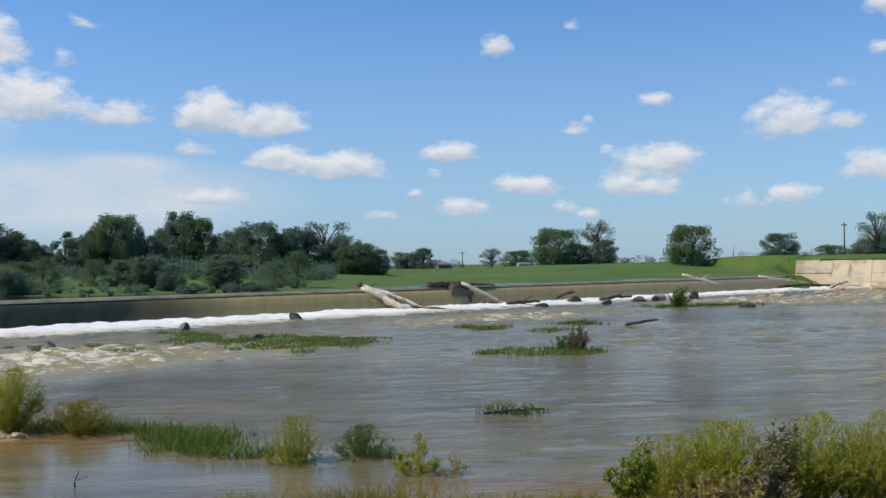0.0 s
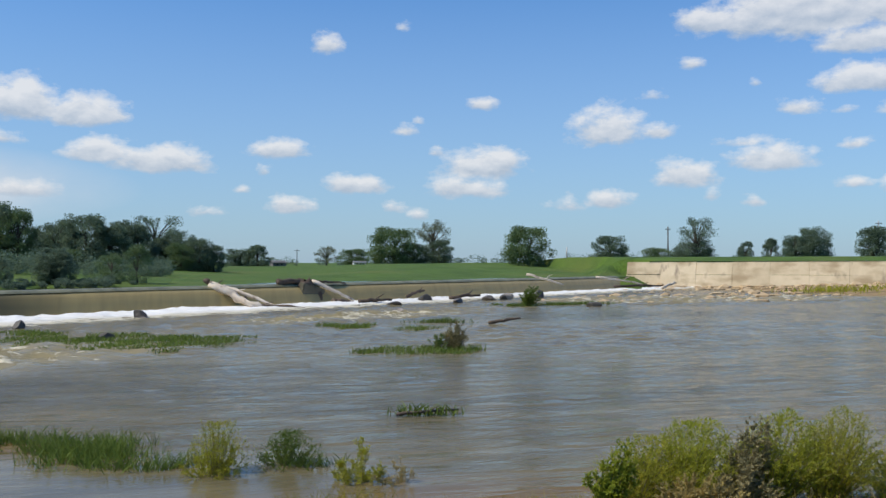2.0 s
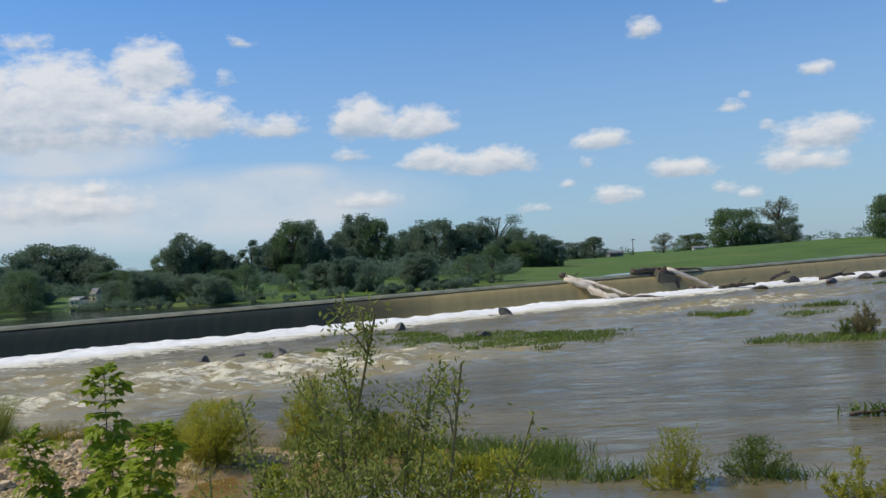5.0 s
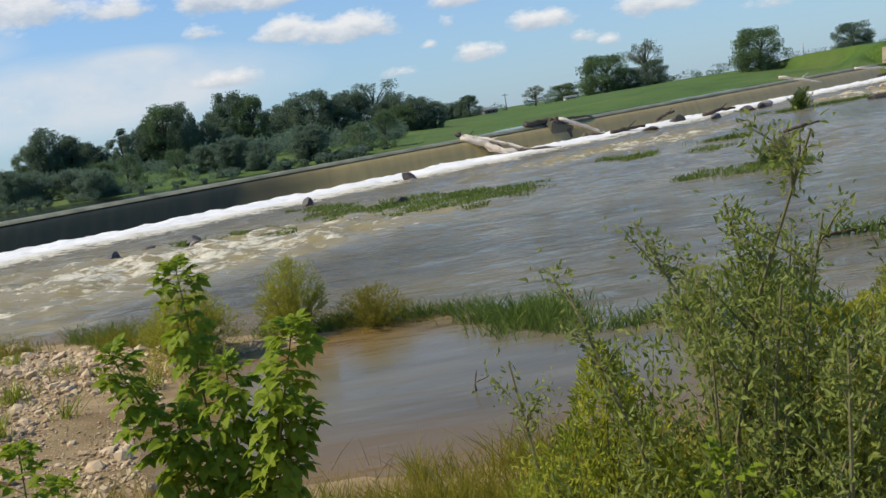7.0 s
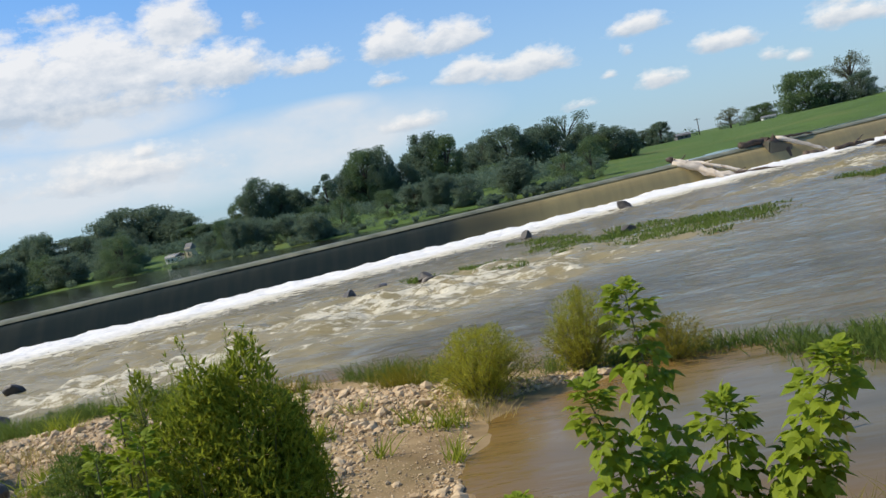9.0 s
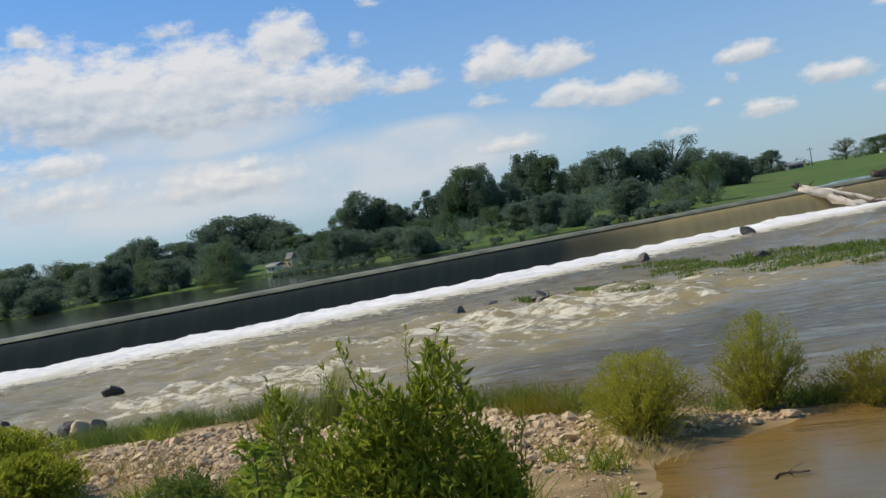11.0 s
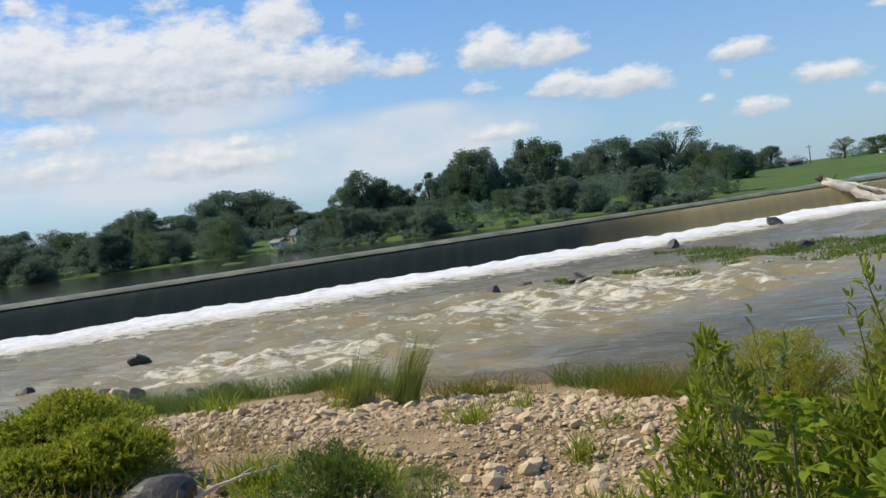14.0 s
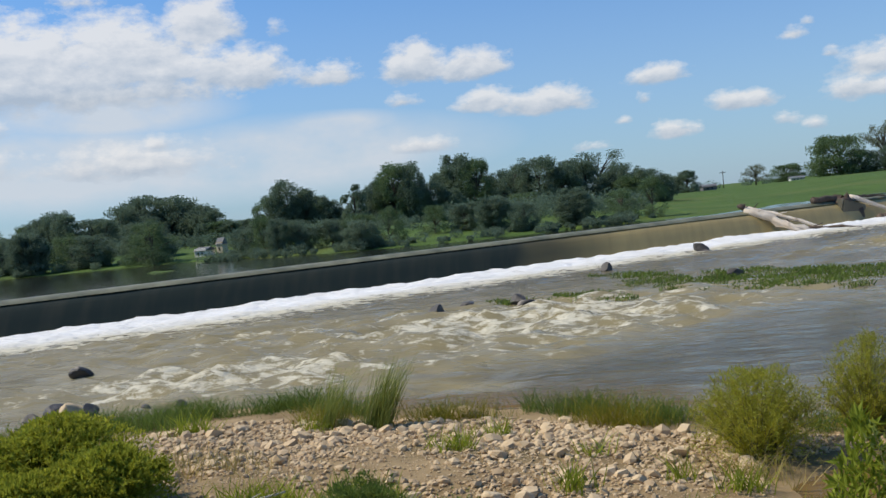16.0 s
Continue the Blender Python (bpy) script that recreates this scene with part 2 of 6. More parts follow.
def water_material(name, deep, shallow, foam=True, ripple=1.0):
    m = bpy.data.materials.new(name)
    m.use_nodes = True
    N, L = m.node_tree.nodes, m.node_tree.links
    b = N["Principled BSDF"]
    geo = N.new("ShaderNodeNewGeometry")
    mp = N.new("ShaderNodeMapping")
    mp.inputs["Rotation"].default_value = (0, 0, radians(-40))
    mp.inputs["Scale"].default_value = (0.28, 1.0, 1.0)
    L.new(geo.outputs["Position"], mp.inputs["Vector"])

    def nz(scale, detail, vec, coarse=0.5):
        n = N.new("ShaderNodeTexNoise")
        n.inputs["Scale"].default_value, n.inputs["Detail"].default_value = scale, detail
        n.inputs["Roughness"].default_value = coarse
        L.new(vec, n.inputs["Vector"])
        return n.outputs["Fac"]

    tint = N.new("ShaderNodeMix")
    tint.data_type = "RGBA"
    rr = N.new("ShaderNodeMapRange")
    rr.inputs["From Min"].default_value, rr.inputs["From Max"].default_value = 0.38, 0.62
    fine = N.new("ShaderNodeMix")
    fine.inputs["Factor"].default_value = 0.38
    L.new(nz(0.16, 5.0, mp.outputs[0]), fine.inputs["A"])
    L.new(nz(1.1, 6.0, mp.outputs[0]), fine.inputs["B"])
    L.new(fine.outputs["Result"], rr.inputs["Value"])
    L.new(rr.outputs["Result"], tint.inputs["Factor"])
    tint.inputs["A"].default_value, tint.inputs["B"].default_value = (*deep, 1), (*shallow, 1)
    b.inputs["IOR"].default_value = 1.33
    b.inputs["Specular IOR Level"].default_value = 0.42
    b.inputs["Roughness"].default_value = 0.08
    body = tint.outputs["Result"]
    if foam:
        sh = N.new("ShaderNodeAttribute")
        sh.attribute_name = "shallow"
        sand = N.new("ShaderNodeMix")
        sand.data_type = "RGBA"
        L.new(sh.outputs["Fac"], sand.inputs["Factor"])
        L.new(body, sand.inputs["A"])
        sand.inputs["B"].default_value = (0.180, 0.108, 0.030, 1)
        body = sand.outputs["Result"]
        # stirred, aerated water round the rapids is paler and browner
        stir = N.new("ShaderNodeAttribute")
        stir.attribute_name = "stirred"
        silt = N.new("ShaderNodeMix")
        silt.data_type = "RGBA"
        L.new(stir.outputs["Fac"], silt.inputs["Factor"])
        L.new(body, silt.inputs["A"])
        silt.inputs["B"].default_value = (0.265, 0.222, 0.118, 1)
        body = silt.outputs["Result"]
        dull = N.new("ShaderNodeMapRange")
        dull.inputs["To Min"].default_value, dull.inputs["To Max"].default_value = 0.27, 0.09
        L.new(stir.outputs["Fac"], dull.inputs["Value"])
        L.new(dull.outputs["Result"], b.inputs["Specular IOR Level"])
    b1 = N.new("ShaderNodeBump")
    b1.inputs["Strength"].default_value, b1.inputs["Distance"].default_value = 1.0 * ripple, 0.26
    L.new(nz(1.7, 6.0, mp.outputs[0]), b1.inputs["Height"])
    b2 = N.new("ShaderNodeBump")
    b2.inputs["Strength"].default_value, b2.inputs["Distance"].default_value = 0.8 * ripple, 0.05
    L.new(nz(7.0, 4.0, mp.outputs[0]), b2.inputs["Height"])
    L.new(b1.outputs[0], b2.inputs["Normal"])
    L.new(b2.outputs[0], b.inputs["Normal"])
    if foam:
        # sheltered water in the inlet lies flatter
        calm = N.new("ShaderNodeAttribute")
        calm.attribute_name = "calm"
        for bump_node, most in ((b1, 1.0 * ripple), (b2, 0.8 * ripple)):
            ease = N.new("ShaderNodeMapRange")
            ease.inputs["To Min"].default_value, ease.inputs["To Max"].default_value = most, most * 0.10
            L.new(calm.outputs["Fac"], ease.inputs["Value"])
            L.new(ease.outputs["Result"], bump_node.inputs["Strength"])
    if foam:
        at = N.new("ShaderNodeAttribute")
        at.attribute_name = "foam"
        mpf = N.new("ShaderNodeMapping")
        mpf.inputs["Rotation"].default_value = (0, 0, radians(-15))
        mpf.inputs["Scale"].default_value = (0.6, 1.0, 1.0)
        L.new(geo.outputs["Position"], mpf.inputs["Vector"])
        add = N.new("ShaderNodeMath")
        add.operation = "MULTIPLY_ADD"
        L.new(nz(2.3, 12.0, mpf.outputs[0], 0.72), add.inputs[0])
        add.inputs[1].default_value = 2.3
        L.new(at.outputs["Fac"], add.inputs[2])
        fr = N.new("ShaderNodeMapRange")
        fr.interpolation_type = "SMOOTHSTEP"
        fr.inputs["From Min"].default_value, fr.inputs["From Max"].default_value = 1.60, 1.86
        L.new(add.outputs[0], fr.inputs["Value"])
        fm = N.new("ShaderNodeMix")
        fm.data_type = "RGBA"
        L.new(fr.outputs["Result"], fm.inputs["Factor"])
        L.new(body, fm.inputs["A"])
        froth = N.new("ShaderNodeMix")
        froth.data_type = "RGBA"
        L.new(nz(9.0, 6.0, mpf.outputs[0]), froth.inputs["Factor"])
        froth.inputs["A"].default_value, froth.inputs["B"].default_value = (0.36, 0.32, 0.21, 1), (0.80, 0.75, 0.60, 1)
        # the churned water under the fall is pure white, the froth of the rapids creamier
        white = N.new("ShaderNodeMapRange")
        white.inputs["From Min"].default_value, white.inputs["From Max"].default_value = 0.72, 1.05
        L.new(at.outputs["Fac"], white.inputs["Value"])
        churn = N.new("ShaderNodeMix")
        churn.data_type = "RGBA"
        L.new(white.outputs["Result"], churn.inputs["Factor"])
        L.new(froth.outputs["Result"], churn.inputs["A"])
        streak = N.new("ShaderNodeMix")
        streak.data_type = "RGBA"
        L.new(nz(1.6, 8.0, mpf.outputs[0], 0.65), streak.inputs["Factor"])
        streak.inputs["A"].default_value, streak.inputs["B"].default_value = (0.58, 0.57, 0.53, 1), (1.0, 0.99, 0.96, 1)
        L.new(streak.outputs["Result"], churn.inputs["B"])
        L.new(churn.outputs["Result"], fm.inputs["B"])
        b3 = N.new("ShaderNodeBump")
        b3.inputs["Distance"].default_value = 0.16
        L.new(fr.outputs["Result"], b3.inputs["Strength"])
        L.new(nz(3.2, 8.0, mpf.outputs[0]), b3.inputs["Height"])
        L.new(b2.outputs[0], b3.inputs["Normal"])
        L.new(b3.outputs[0], b.inputs["Normal"])
        L.new(fm.outputs["Result"], b.inputs["Base Color"])
        ro = N.new("ShaderNodeMapRange")
        ro.inputs["To Min"].default_value, ro.inputs["To Max"].default_value = 0.10, 0.75
        L.new(fr.outputs["Result"], ro.inputs["Value"])
        L.new(ro.outputs["Result"], b.inputs["Roughness"])
    else:
        L.new(tint.outputs["Result"], b.inputs["Base Color"])
    return m


M_WATER = water_material("river_water", (0.100, 0.085, 0.047), (0.192, 0.158, 0.086))
M_POND = water_material("upstream_water", (0.020, 0.023, 0.015), (0.036, 0.036, 0.022), foam=False, ripple=0.05)
M_SOIL = two_tone(material("bank_soil", (0.18, 0.116, 0.046), (0.37, 0.262, 0.128), 1.3, 0.95, 0.6, 22.0), (0.13, 0.100, 0.036), 0.35, 0.52, 0.68)
M_GRASS = two_tone(material("levee_grass", (0.042, 0.086, 0.008), (0.084, 0.146, 0.016), 0.22, 0.95, 0.8, 3.0, dist=0.3), (0.105, 0.135, 0.024), 0.05, 0.5, 0.7)
M_CONCRETE = two_tone(material("weathered_concrete", (0.46, 0.370, 0.235), (0.68, 0.565, 0.39), 0.5, 0.9, 0.4, 9.0, obj=0.35, stretch=(1, 1, 0.6)), (0.20, 0.15, 0.115), 0.9, 0.58, 0.72, (1, 1, 0.25))
M_CONCRETE = two_tone(M_CONCRETE, (0.36, 0.275, 0.165), 0.30, 0.48, 0.66, (1, 1, 2.2))
M_SILL = material("wet_concrete", (0.05, 0.05, 0.035), (0.11, 0.10, 0.07), 0.7, 0.35, 0.4, 6.0)
M_STONE = material("limestone", (0.36, 0.240, 0.125), (0.72, 0.56, 0.345), 2.0, 0.9, 0.4, 40.0, island=0.55, obj=0.35)
M_DARKROCK = two_tone(material("wet_rock", (0.035, 0.030, 0.025), (0.10, 0.085, 0.065), 2.5, 0.55, 0.5, 16.0), (0.34, 0.29, 0.24), 0.9, 0.58, 0.66)
M_PALEWOOD = two_tone(material("bleached_wood", (0.52, 0.42, 0.31), (0.78, 0.68, 0.55), 1.5, 0.8, 0.5, 14.0, stretch=(1, 1, 1)), (0.22, 0.15, 0.10), 1.2, 0.6, 0.7)
M_DARKWOOD = material("wet_wood", (0.045, 0.030, 0.020), (0.13, 0.09, 0.06), 2.0, 0.7, 0.5, 14.0)
M_BARK = material("bark", (0.05, 0.040, 0.030), (0.13, 0.105, 0.08), 3.0, 0.9, 0.6, 12.0)
M_STEM = material("green_stem", (0.10, 0.10, 0.035), (0.19, 0.16, 0.07), 5.0, 0.7, 0.2, 40.0)


def leafage(name, low, high, tr=0.35, mixed=0.6):
    return material(name, low, high, 0.35, 0.55, 0.0, island=mixed, spec=0.12, translucent=tr, detail=3.0)


# distance haze is put into the far crowns' colour: paler, greyer, bluer leaves
M_CROWN = leafage("hazed_tree_foliage", (0.104, 0.152, 0.104), (0.200, 0.265, 0.170), 0.48, 0.35)
M_CROWN_PALE = leafage("pale_tree_foliage", (0.150, 0.170, 0.105), (0.230, 0.250, 0.150), 0.3)
M_CROWN_LIGHT = leafage("young_tree_foliage", (0.098, 0.150, 0.066), (0.180, 0.250, 0.112), 0.36, 0.35)
M_WILLOW = leafage("willow_leaf", (0.150, 0.185, 0.032), (0.340, 0.370, 0.100), 0.45)
M_ELDER = leafage("box_elder_leaf", (0.085, 0.150, 0.012), (0.330, 0.400, 0.035), 0.45)
M_WEED = leafage("weed_leaf", (0.140, 0.180, 0.018), (0.410, 0.450, 0.050), 0.48)
M_YELLOW = leafage("yellowing_brush", (0.260, 0.280, 0.024), (0.520, 0.480, 0.070), 0.58)
M_REED = leafage("reed_green", (0.075, 0.125, 0.020), (0.190, 0.250, 0.052), 0.45)
M_LUSH = leafage("lush_bush_leaf", (0.205, 0.235, 0.020), (0.480, 0.480, 0.058), 0.48)
M_OLIVE = leafage("olive_brush", (0.170, 0.155, 0.018), (0.370, 0.320, 0.045), 0.5)
M_TURF = leafage("bank_turf", (0.155, 0.145, 0.014), (0.350, 0.300, 0.034), 0.45)
M_DRY = leafage("dry_leaf", (0.26, 0.200, 0.060), (0.54, 0.430, 0.170), 0.45)
M_CURLED = leafage("curled_weed_leaf", (0.100, 0.095, 0.035), (0.330, 0.280, 0.140), 0.25)
M_PALE = leafage("pale_weed_leaf", (0.130, 0.170, 0.070), (0.400, 0.420, 0.240), 0.3)
M_PAINT = material("white_paint", (0.70, 0.66, 0.60), (0.85, 0.81, 0.74), 1.0, 0.5, 0.0)
M_ROOF = material("grey_roof", (0.12, 0.12, 0.12), (0.20, 0.20, 0.20), 1.0, 0.8, 0.2, 8.0)
M_STEEL = material("galvanised_pole", (0.34, 0.34, 0.33), (0.48, 0.48, 0.46), 2.0, 0.5, 0.0, metal=0.4)
M_GLASS = material("window_glass", (0.02, 0.025, 0.03), (0.04, 0.05, 0.055), 1.0, 0.08, 0.0)


# ---- helpers for meshes ----
rng = np.random.default_rng(11)


def raw(name, verts, faces, mat, parent=None, smooth=False):
    me = bpy.data.meshes.new(name)
    if isinstance(faces, np.ndarray):
        faces = faces.tolist()
    me.from_pydata(np.asarray(verts, float).tolist(), [], faces)
    if mat:
        me.materials.append(mat)
    if smooth:
        me.polygons.foreach_set("use_smooth", [True] * len(me.polygons))
    ob = new(name, me)
    if parent:
        ob.parent = parent
    return ob


def part(name, bm, mat, parent, label=""):
    me = bpy.data.meshes.new(name)
    bm.to_mesh(me)
    bm.free()
    me.materials.append(mat)
    ob = new(name, me)
    ob.parent = parent
    return tagged(ob, label) if label else ob


def empty(name, x=0.0, y=0.0, z=0.0):
    ob = new(name)
    ob.location = (x, y, z)
    ob.empty_display_size = 0.1
    return ob


def hash2(ix, iy, seed):
    v = np.sin(ix * 127.1 + iy * 311.7 + seed * 74.7) * 43758.5453
    return v - np.floor(v)


def vnoise(x, y, seed=0):
    """Smooth value noise, 0 to 1."""
    ix, iy = np.floor(x), np.floor(y)
    fx, fy = x - ix, y - iy
    fx, fy = fx * fx * (3 - 2 * fx), fy * fy * (3 - 2 * fy)
    a, b = hash2(ix, iy, seed), hash2(ix + 1, iy, seed)
    c, d = hash2(ix, iy + 1, seed), hash2(ix + 1, iy + 1, seed)
    return (a * (1 - fx) + b * fx) * (1 - fy) + (c * (1 - fx) + d * fx) * fy


def fbm(x, y, seed=0, octaves=4):
    out, amp, tot = 0.0, 1.0, 0.0
    for k in range(octaves):
        out = out + amp * vnoise(x * 2**k, y * 2**k, seed + k * 17)
        tot += amp
        amp *= 0.5
    return out / tot


def smooth01(v):
    v = np.clip(v, 0, 1)
    return v * v * (3 - 2 * v)


def signed(px, py, poly):
    """Distance to a polygon's outline, positive inside."""
    best, inside = np.full(px.shape, 1e9), np.zeros(px.shape, bool)
    for (x0, y0), (x1, y1) in zip(poly, poly[1:] + poly[:1]):
        dx, dy = x1 - x0, y1 - y0
        t = np.clip(((px - x0) * dx + (py - y0) * dy) / (dx * dx + dy * dy), 0, 1)
        best = np.minimum(best, np.hypot(px - x0 - t * dx, py - y0 - t * dy))
        if dy:
            inside ^= ((y0 > py) != (y1 > py)) & (px < (py - y0) * dx / dy + x0)
    return np.where(inside, best, -best)


def stretch_axis(lo, hi, fine_lo, fine_hi, step, grow=1.22):
    mid = list(np.arange(fine_lo, fine_hi + step / 2, step))
    s, v = step, mid[-1]
    while v < hi:
        s *= grow
        v += s
        mid.append(min(v, hi))
    s, v = step, mid[0]
    while v > lo:
        s *= grow
        v -= s
        mid.insert(0, max(v, lo))
    return np.array(mid)


def grid_faces(nx, ny):
    i = np.arange(nx * ny).reshape(ny, nx)
    return np.stack([i[:-1, :-1], i[:-1, 1:], i[1:, 1:], i[1:, :-1]], -1).reshape(-1, 4)


# ---- the lie of the land ----
# the weir runs along U; N points downstream
WEIR = np.array([0.0, 65.9])
U, N_ = np.array([0.815, 0.579]), np.array([0.579, -0.815])
POND, S0, S1 = 1.44, -90.0, 57.6

NEAR_BANK = [(-90, 8), (-45, 19), (-27, 22.3), (-21, 22.9), (-18.3, 23.9), (-15.6, 24.4), (-13.6, 22.9), (-11.5, 22.6), (-9.9, 21.8), (-8.4, 20.4), (-6.6, 19.6), (-5.6, 18.9),
             (-6.4, 18.3), (-7.5, 17.9), (-8.1, 17.1), (-8.3, 15.6), (-8.2, 14.4), (-7.5, 12.9), (-5.8, 12.3), (-3.6, 11.9), (-1.2, 12.4), (1.6, 12.9), (3.3, 12.6), (5.0, 12.0), (6.7, 10.9), (7.4, 9.9), (8.5, 9.8),
             (9.3, 10.2), (10.8, 9.8), (13.2, 9.2), (24, 5.5), (60, -12), (300, -140), (300, -400), (-400, -400), (-400, -60)]
RIGHT_BANK = [(55, 112), (58, 104), (60, 92), (59.5, 82), (58.5, 75), (61, 70.2), (68, 65.5), (82.5, 52.5), (102, 36), (150, 0), (400, -180), (900, -180), (900, 900), (60, 900), (53.2, 113.5)]
FAR_BANK = [(-600, -40), (-260, 10), (-170, 42), (-110, 66), (-75, 75), (-60, 80), (-47, 80), (-40, 75.5), (-34, 70.5), (-27, 66.5), (-20, 65.0), (-12, 66.5), (-6, 69.3), (-1, 71.8), (3, 78), (4, 116), (8, 150), (14, 170), (60, 240), (60, 1500), (-1500, 1500), (-1500, -40)]
LEVEE = [(-3.4, 69.7), (6.9, 77), (21.6, 87.4), (33.8, 96), (43.5, 101.8), (47.4, 99.4), (50.2, 103.5), (52.3, 111.5), (53.9, 112.9), (75, 132), (70, 200), (60, 260), (10, 260), (4, 170), (-1, 120)]
WALL_A, WALL_B, WALL_C = np.array([52.8, 111.4]), np.array([91.8, 76.2]), np.array([150.0, 23.6])
WALL_D = (WALL_B - WALL_A) / np.linalg.norm(WALL_B - WALL_A)
WALL_N = np.array([-WALL_D[1], WALL_D[0]])
if WALL_N[0] < 0:
    WALL_N = -WALL_N


def land(x, y):
    x, y = np.asarray(x, float), np.asarray(y, float)
    q = (x - WEIR[0]) * N_[0] + (y - WEIR[1]) * N_[1]
    h = np.where(q > -1.5, -0.9, 0.2) + 0.0 * x
    d = signed(x, y, NEAR_BANK)
    wob = (fbm(x * 0.55, y * 0.55, 3) - 0.5) * 0.16 + (fbm(x * 2.3, y * 2.3, 8) - 0.5) * 0.07
    up = 0.085 * np.clip(d, 0, 6.0) + 0.16 * np.clip(d - 6.0, 0, 6.5) + 0.02 * np.clip(d - 12.5, 0, 60)
    h = np.where(d > 0, up + wob * smooth01(d / 0.8), np.maximum(h, d * 0.16 + wob * 0.3))
    h = np.where((d <= 0) & (d < -6), np.where(q > -1.5, -0.9, 0.2), h)
    r = signed(x, y, RIGHT_BANK)
    wx, wy = x - WALL_A[0], y - WALL_A[1]
    behind = wx * WALL_N[0] + wy * WALL_N[1]
    along = wx * WALL_D[0] + wy * WALL_D[1]
    strip = np.clip(0.045 * r, 0, 0.75) + (fbm(x * 0.4, y * 0.4, 5) - 0.5) * 0.12
    top = np.where(along < 52.5, 3.25 + 0.6 * smooth01((behind - 0.6) / 6.0), 2.6 + 1.15 * smooth01((behind - 0.6) / 5.0))
    top = top - 0.9 * smooth01((behind - 14) / 20.0)
    h = np.where(r > 0, np.where(behind > 0.3, top, strip), np.where(r > -5, np.maximum(h, r * 0.18), h))
    l = signed(x, y, LEVEE)
    crown = 2.05 + np.clip((x - 2) / 50, 0, 1) * 1.25
    grass = 1.40 + (crown - 1.40) * smooth01(l / 38.0) + (fbm(x * 0.1, y * 0.1, 9) - 0.5) * 0.1
    # the bank climbs to the top of the wall where the two meet
    grass = grass + (3.2 - grass) * smooth01(1.3 - np.hypot(x - 54.5, y - 112.5) / 5.0) * smooth01(l / 2.6)
    h = np.where((l > 0) & (q < -1.5), np.maximum(h, grass), h)
    f = signed(x, y, FAR_BANK)
    h = np.where(f > 0, np.maximum(h, 1.40 + np.clip(f * 0.05, 0, 0.9)), h)
    # a low bar in the water above the weir
    for bx, by, bl, bw, ba in ((-36.6, 63.0, 7.5, 0.8, 35),):
        c, s = math.cos(radians(ba)), math.sin(radians(ba))
        e = np.hypot(((x - bx) * c + (y - by) * s) / bl, (-(x - bx) * s + (y - by) * c) / bw)
        h = np.maximum(h, 1.64 - 0.3 * e)
    far = np.hypot(x, y - 60)
    return np.where(far > 260, np.maximum(h, np.minimum(2.3, h + 4)), h)


def height(x, y):
    return float(land(np.array([x]), np.array([y]))[0])


def behind_wall(x, y):
    return (x - WALL_A[0]) * WALL_N[0] + (y - WALL_A[1]) * WALL_N[1]


gx = stretch_axis(-3500, 3500, -26, 16, 0.22, 1.10)
gy = stretch_axis(-3500, 3500, -2, 27, 0.22, 1.10)
GX, GY = np.meshgrid(gx, gy)
ground = raw("ground", np.stack([GX.ravel(), GY.ravel(), np.where((signed(GX, GY, RIGHT_BANK) > -8) & (signed(GX, GY, LEVEE) < -0.5) & (np.hypot(GX, GY) < 330), -1.3, land(GX, GY)).ravel()], 1), grid_faces(len(gx), len(gy)), M_SOIL, smooth=True)
tagged(ground, "sandy gravel river bank with sparse weeds", "ground", kind="structure")
ground.data.materials.append(M_GRASS)
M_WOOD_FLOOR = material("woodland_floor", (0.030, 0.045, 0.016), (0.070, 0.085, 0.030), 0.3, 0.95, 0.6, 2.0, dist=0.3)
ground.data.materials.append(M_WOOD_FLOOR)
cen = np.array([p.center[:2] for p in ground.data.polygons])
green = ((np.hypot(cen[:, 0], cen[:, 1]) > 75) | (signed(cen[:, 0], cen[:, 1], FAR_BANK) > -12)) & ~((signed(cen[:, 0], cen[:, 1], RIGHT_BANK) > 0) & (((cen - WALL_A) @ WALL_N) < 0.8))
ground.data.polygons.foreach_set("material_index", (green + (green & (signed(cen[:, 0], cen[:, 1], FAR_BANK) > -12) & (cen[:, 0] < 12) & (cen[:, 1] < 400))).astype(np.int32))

# the right bank: a gravel strip below the wall, grass above it
def bank_sheet(name, b0, b1, mat, label, lift):
    aa, bb = np.meshgrid(np.concatenate([np.arange(-6, 130, 1.5), np.arange(130, 420, 12.0)]), np.linspace(b0, b1, 44))
    x = WALL_A[0] + WALL_D[0] * aa + WALL_N[0] * bb
    y = WALL_A[1] + WALL_D[1] * aa + WALL_N[1] * bb
    z = land(x, y) + lift
    ok = ((signed(x, y, RIGHT_BANK) > -3.0) & ((bb > 0) | (z < 1.2))).ravel()
    f = grid_faces(aa.shape[1], aa.shape[0])
    return tagged(raw(name, np.stack([x.ravel(), y.ravel(), z.ravel()], 1), f[ok[f].all(1)], mat, smooth=True), label, "ground", kind="structure")


bank_sheet("right_bank", -52, 0.25, M_SOIL, "sandy gravel strip below the concrete wall", 0.0)
bank_sheet("right_levee", 1.05, 75, M_GRASS, "green grass levee top behind the concrete wall", 0.0)

# a finer grass sheet on the levee follows its slope
lx, ly = np.meshgrid(np.arange(-6, 78, 0.7), np.arange(67, 200, 0.7))
ll = signed(lx, ly, LEVEE)
lz = np.where(ll > 0.05, land(lx, ly) + 0.03, 1.40 + 0.8 * ll)
keep = (ll > -2.2).ravel()
lf = grid_faces(lx.shape[1], lx.shape[0])
lf = lf[keep[lf].all(1)]
tagged(raw("levee", np.stack([lx.ravel(), ly.ravel(), lz.ravel()], 1), lf, M_GRASS, smooth=True), "mown green grass levee beside the weir", "levee", kind="structure")


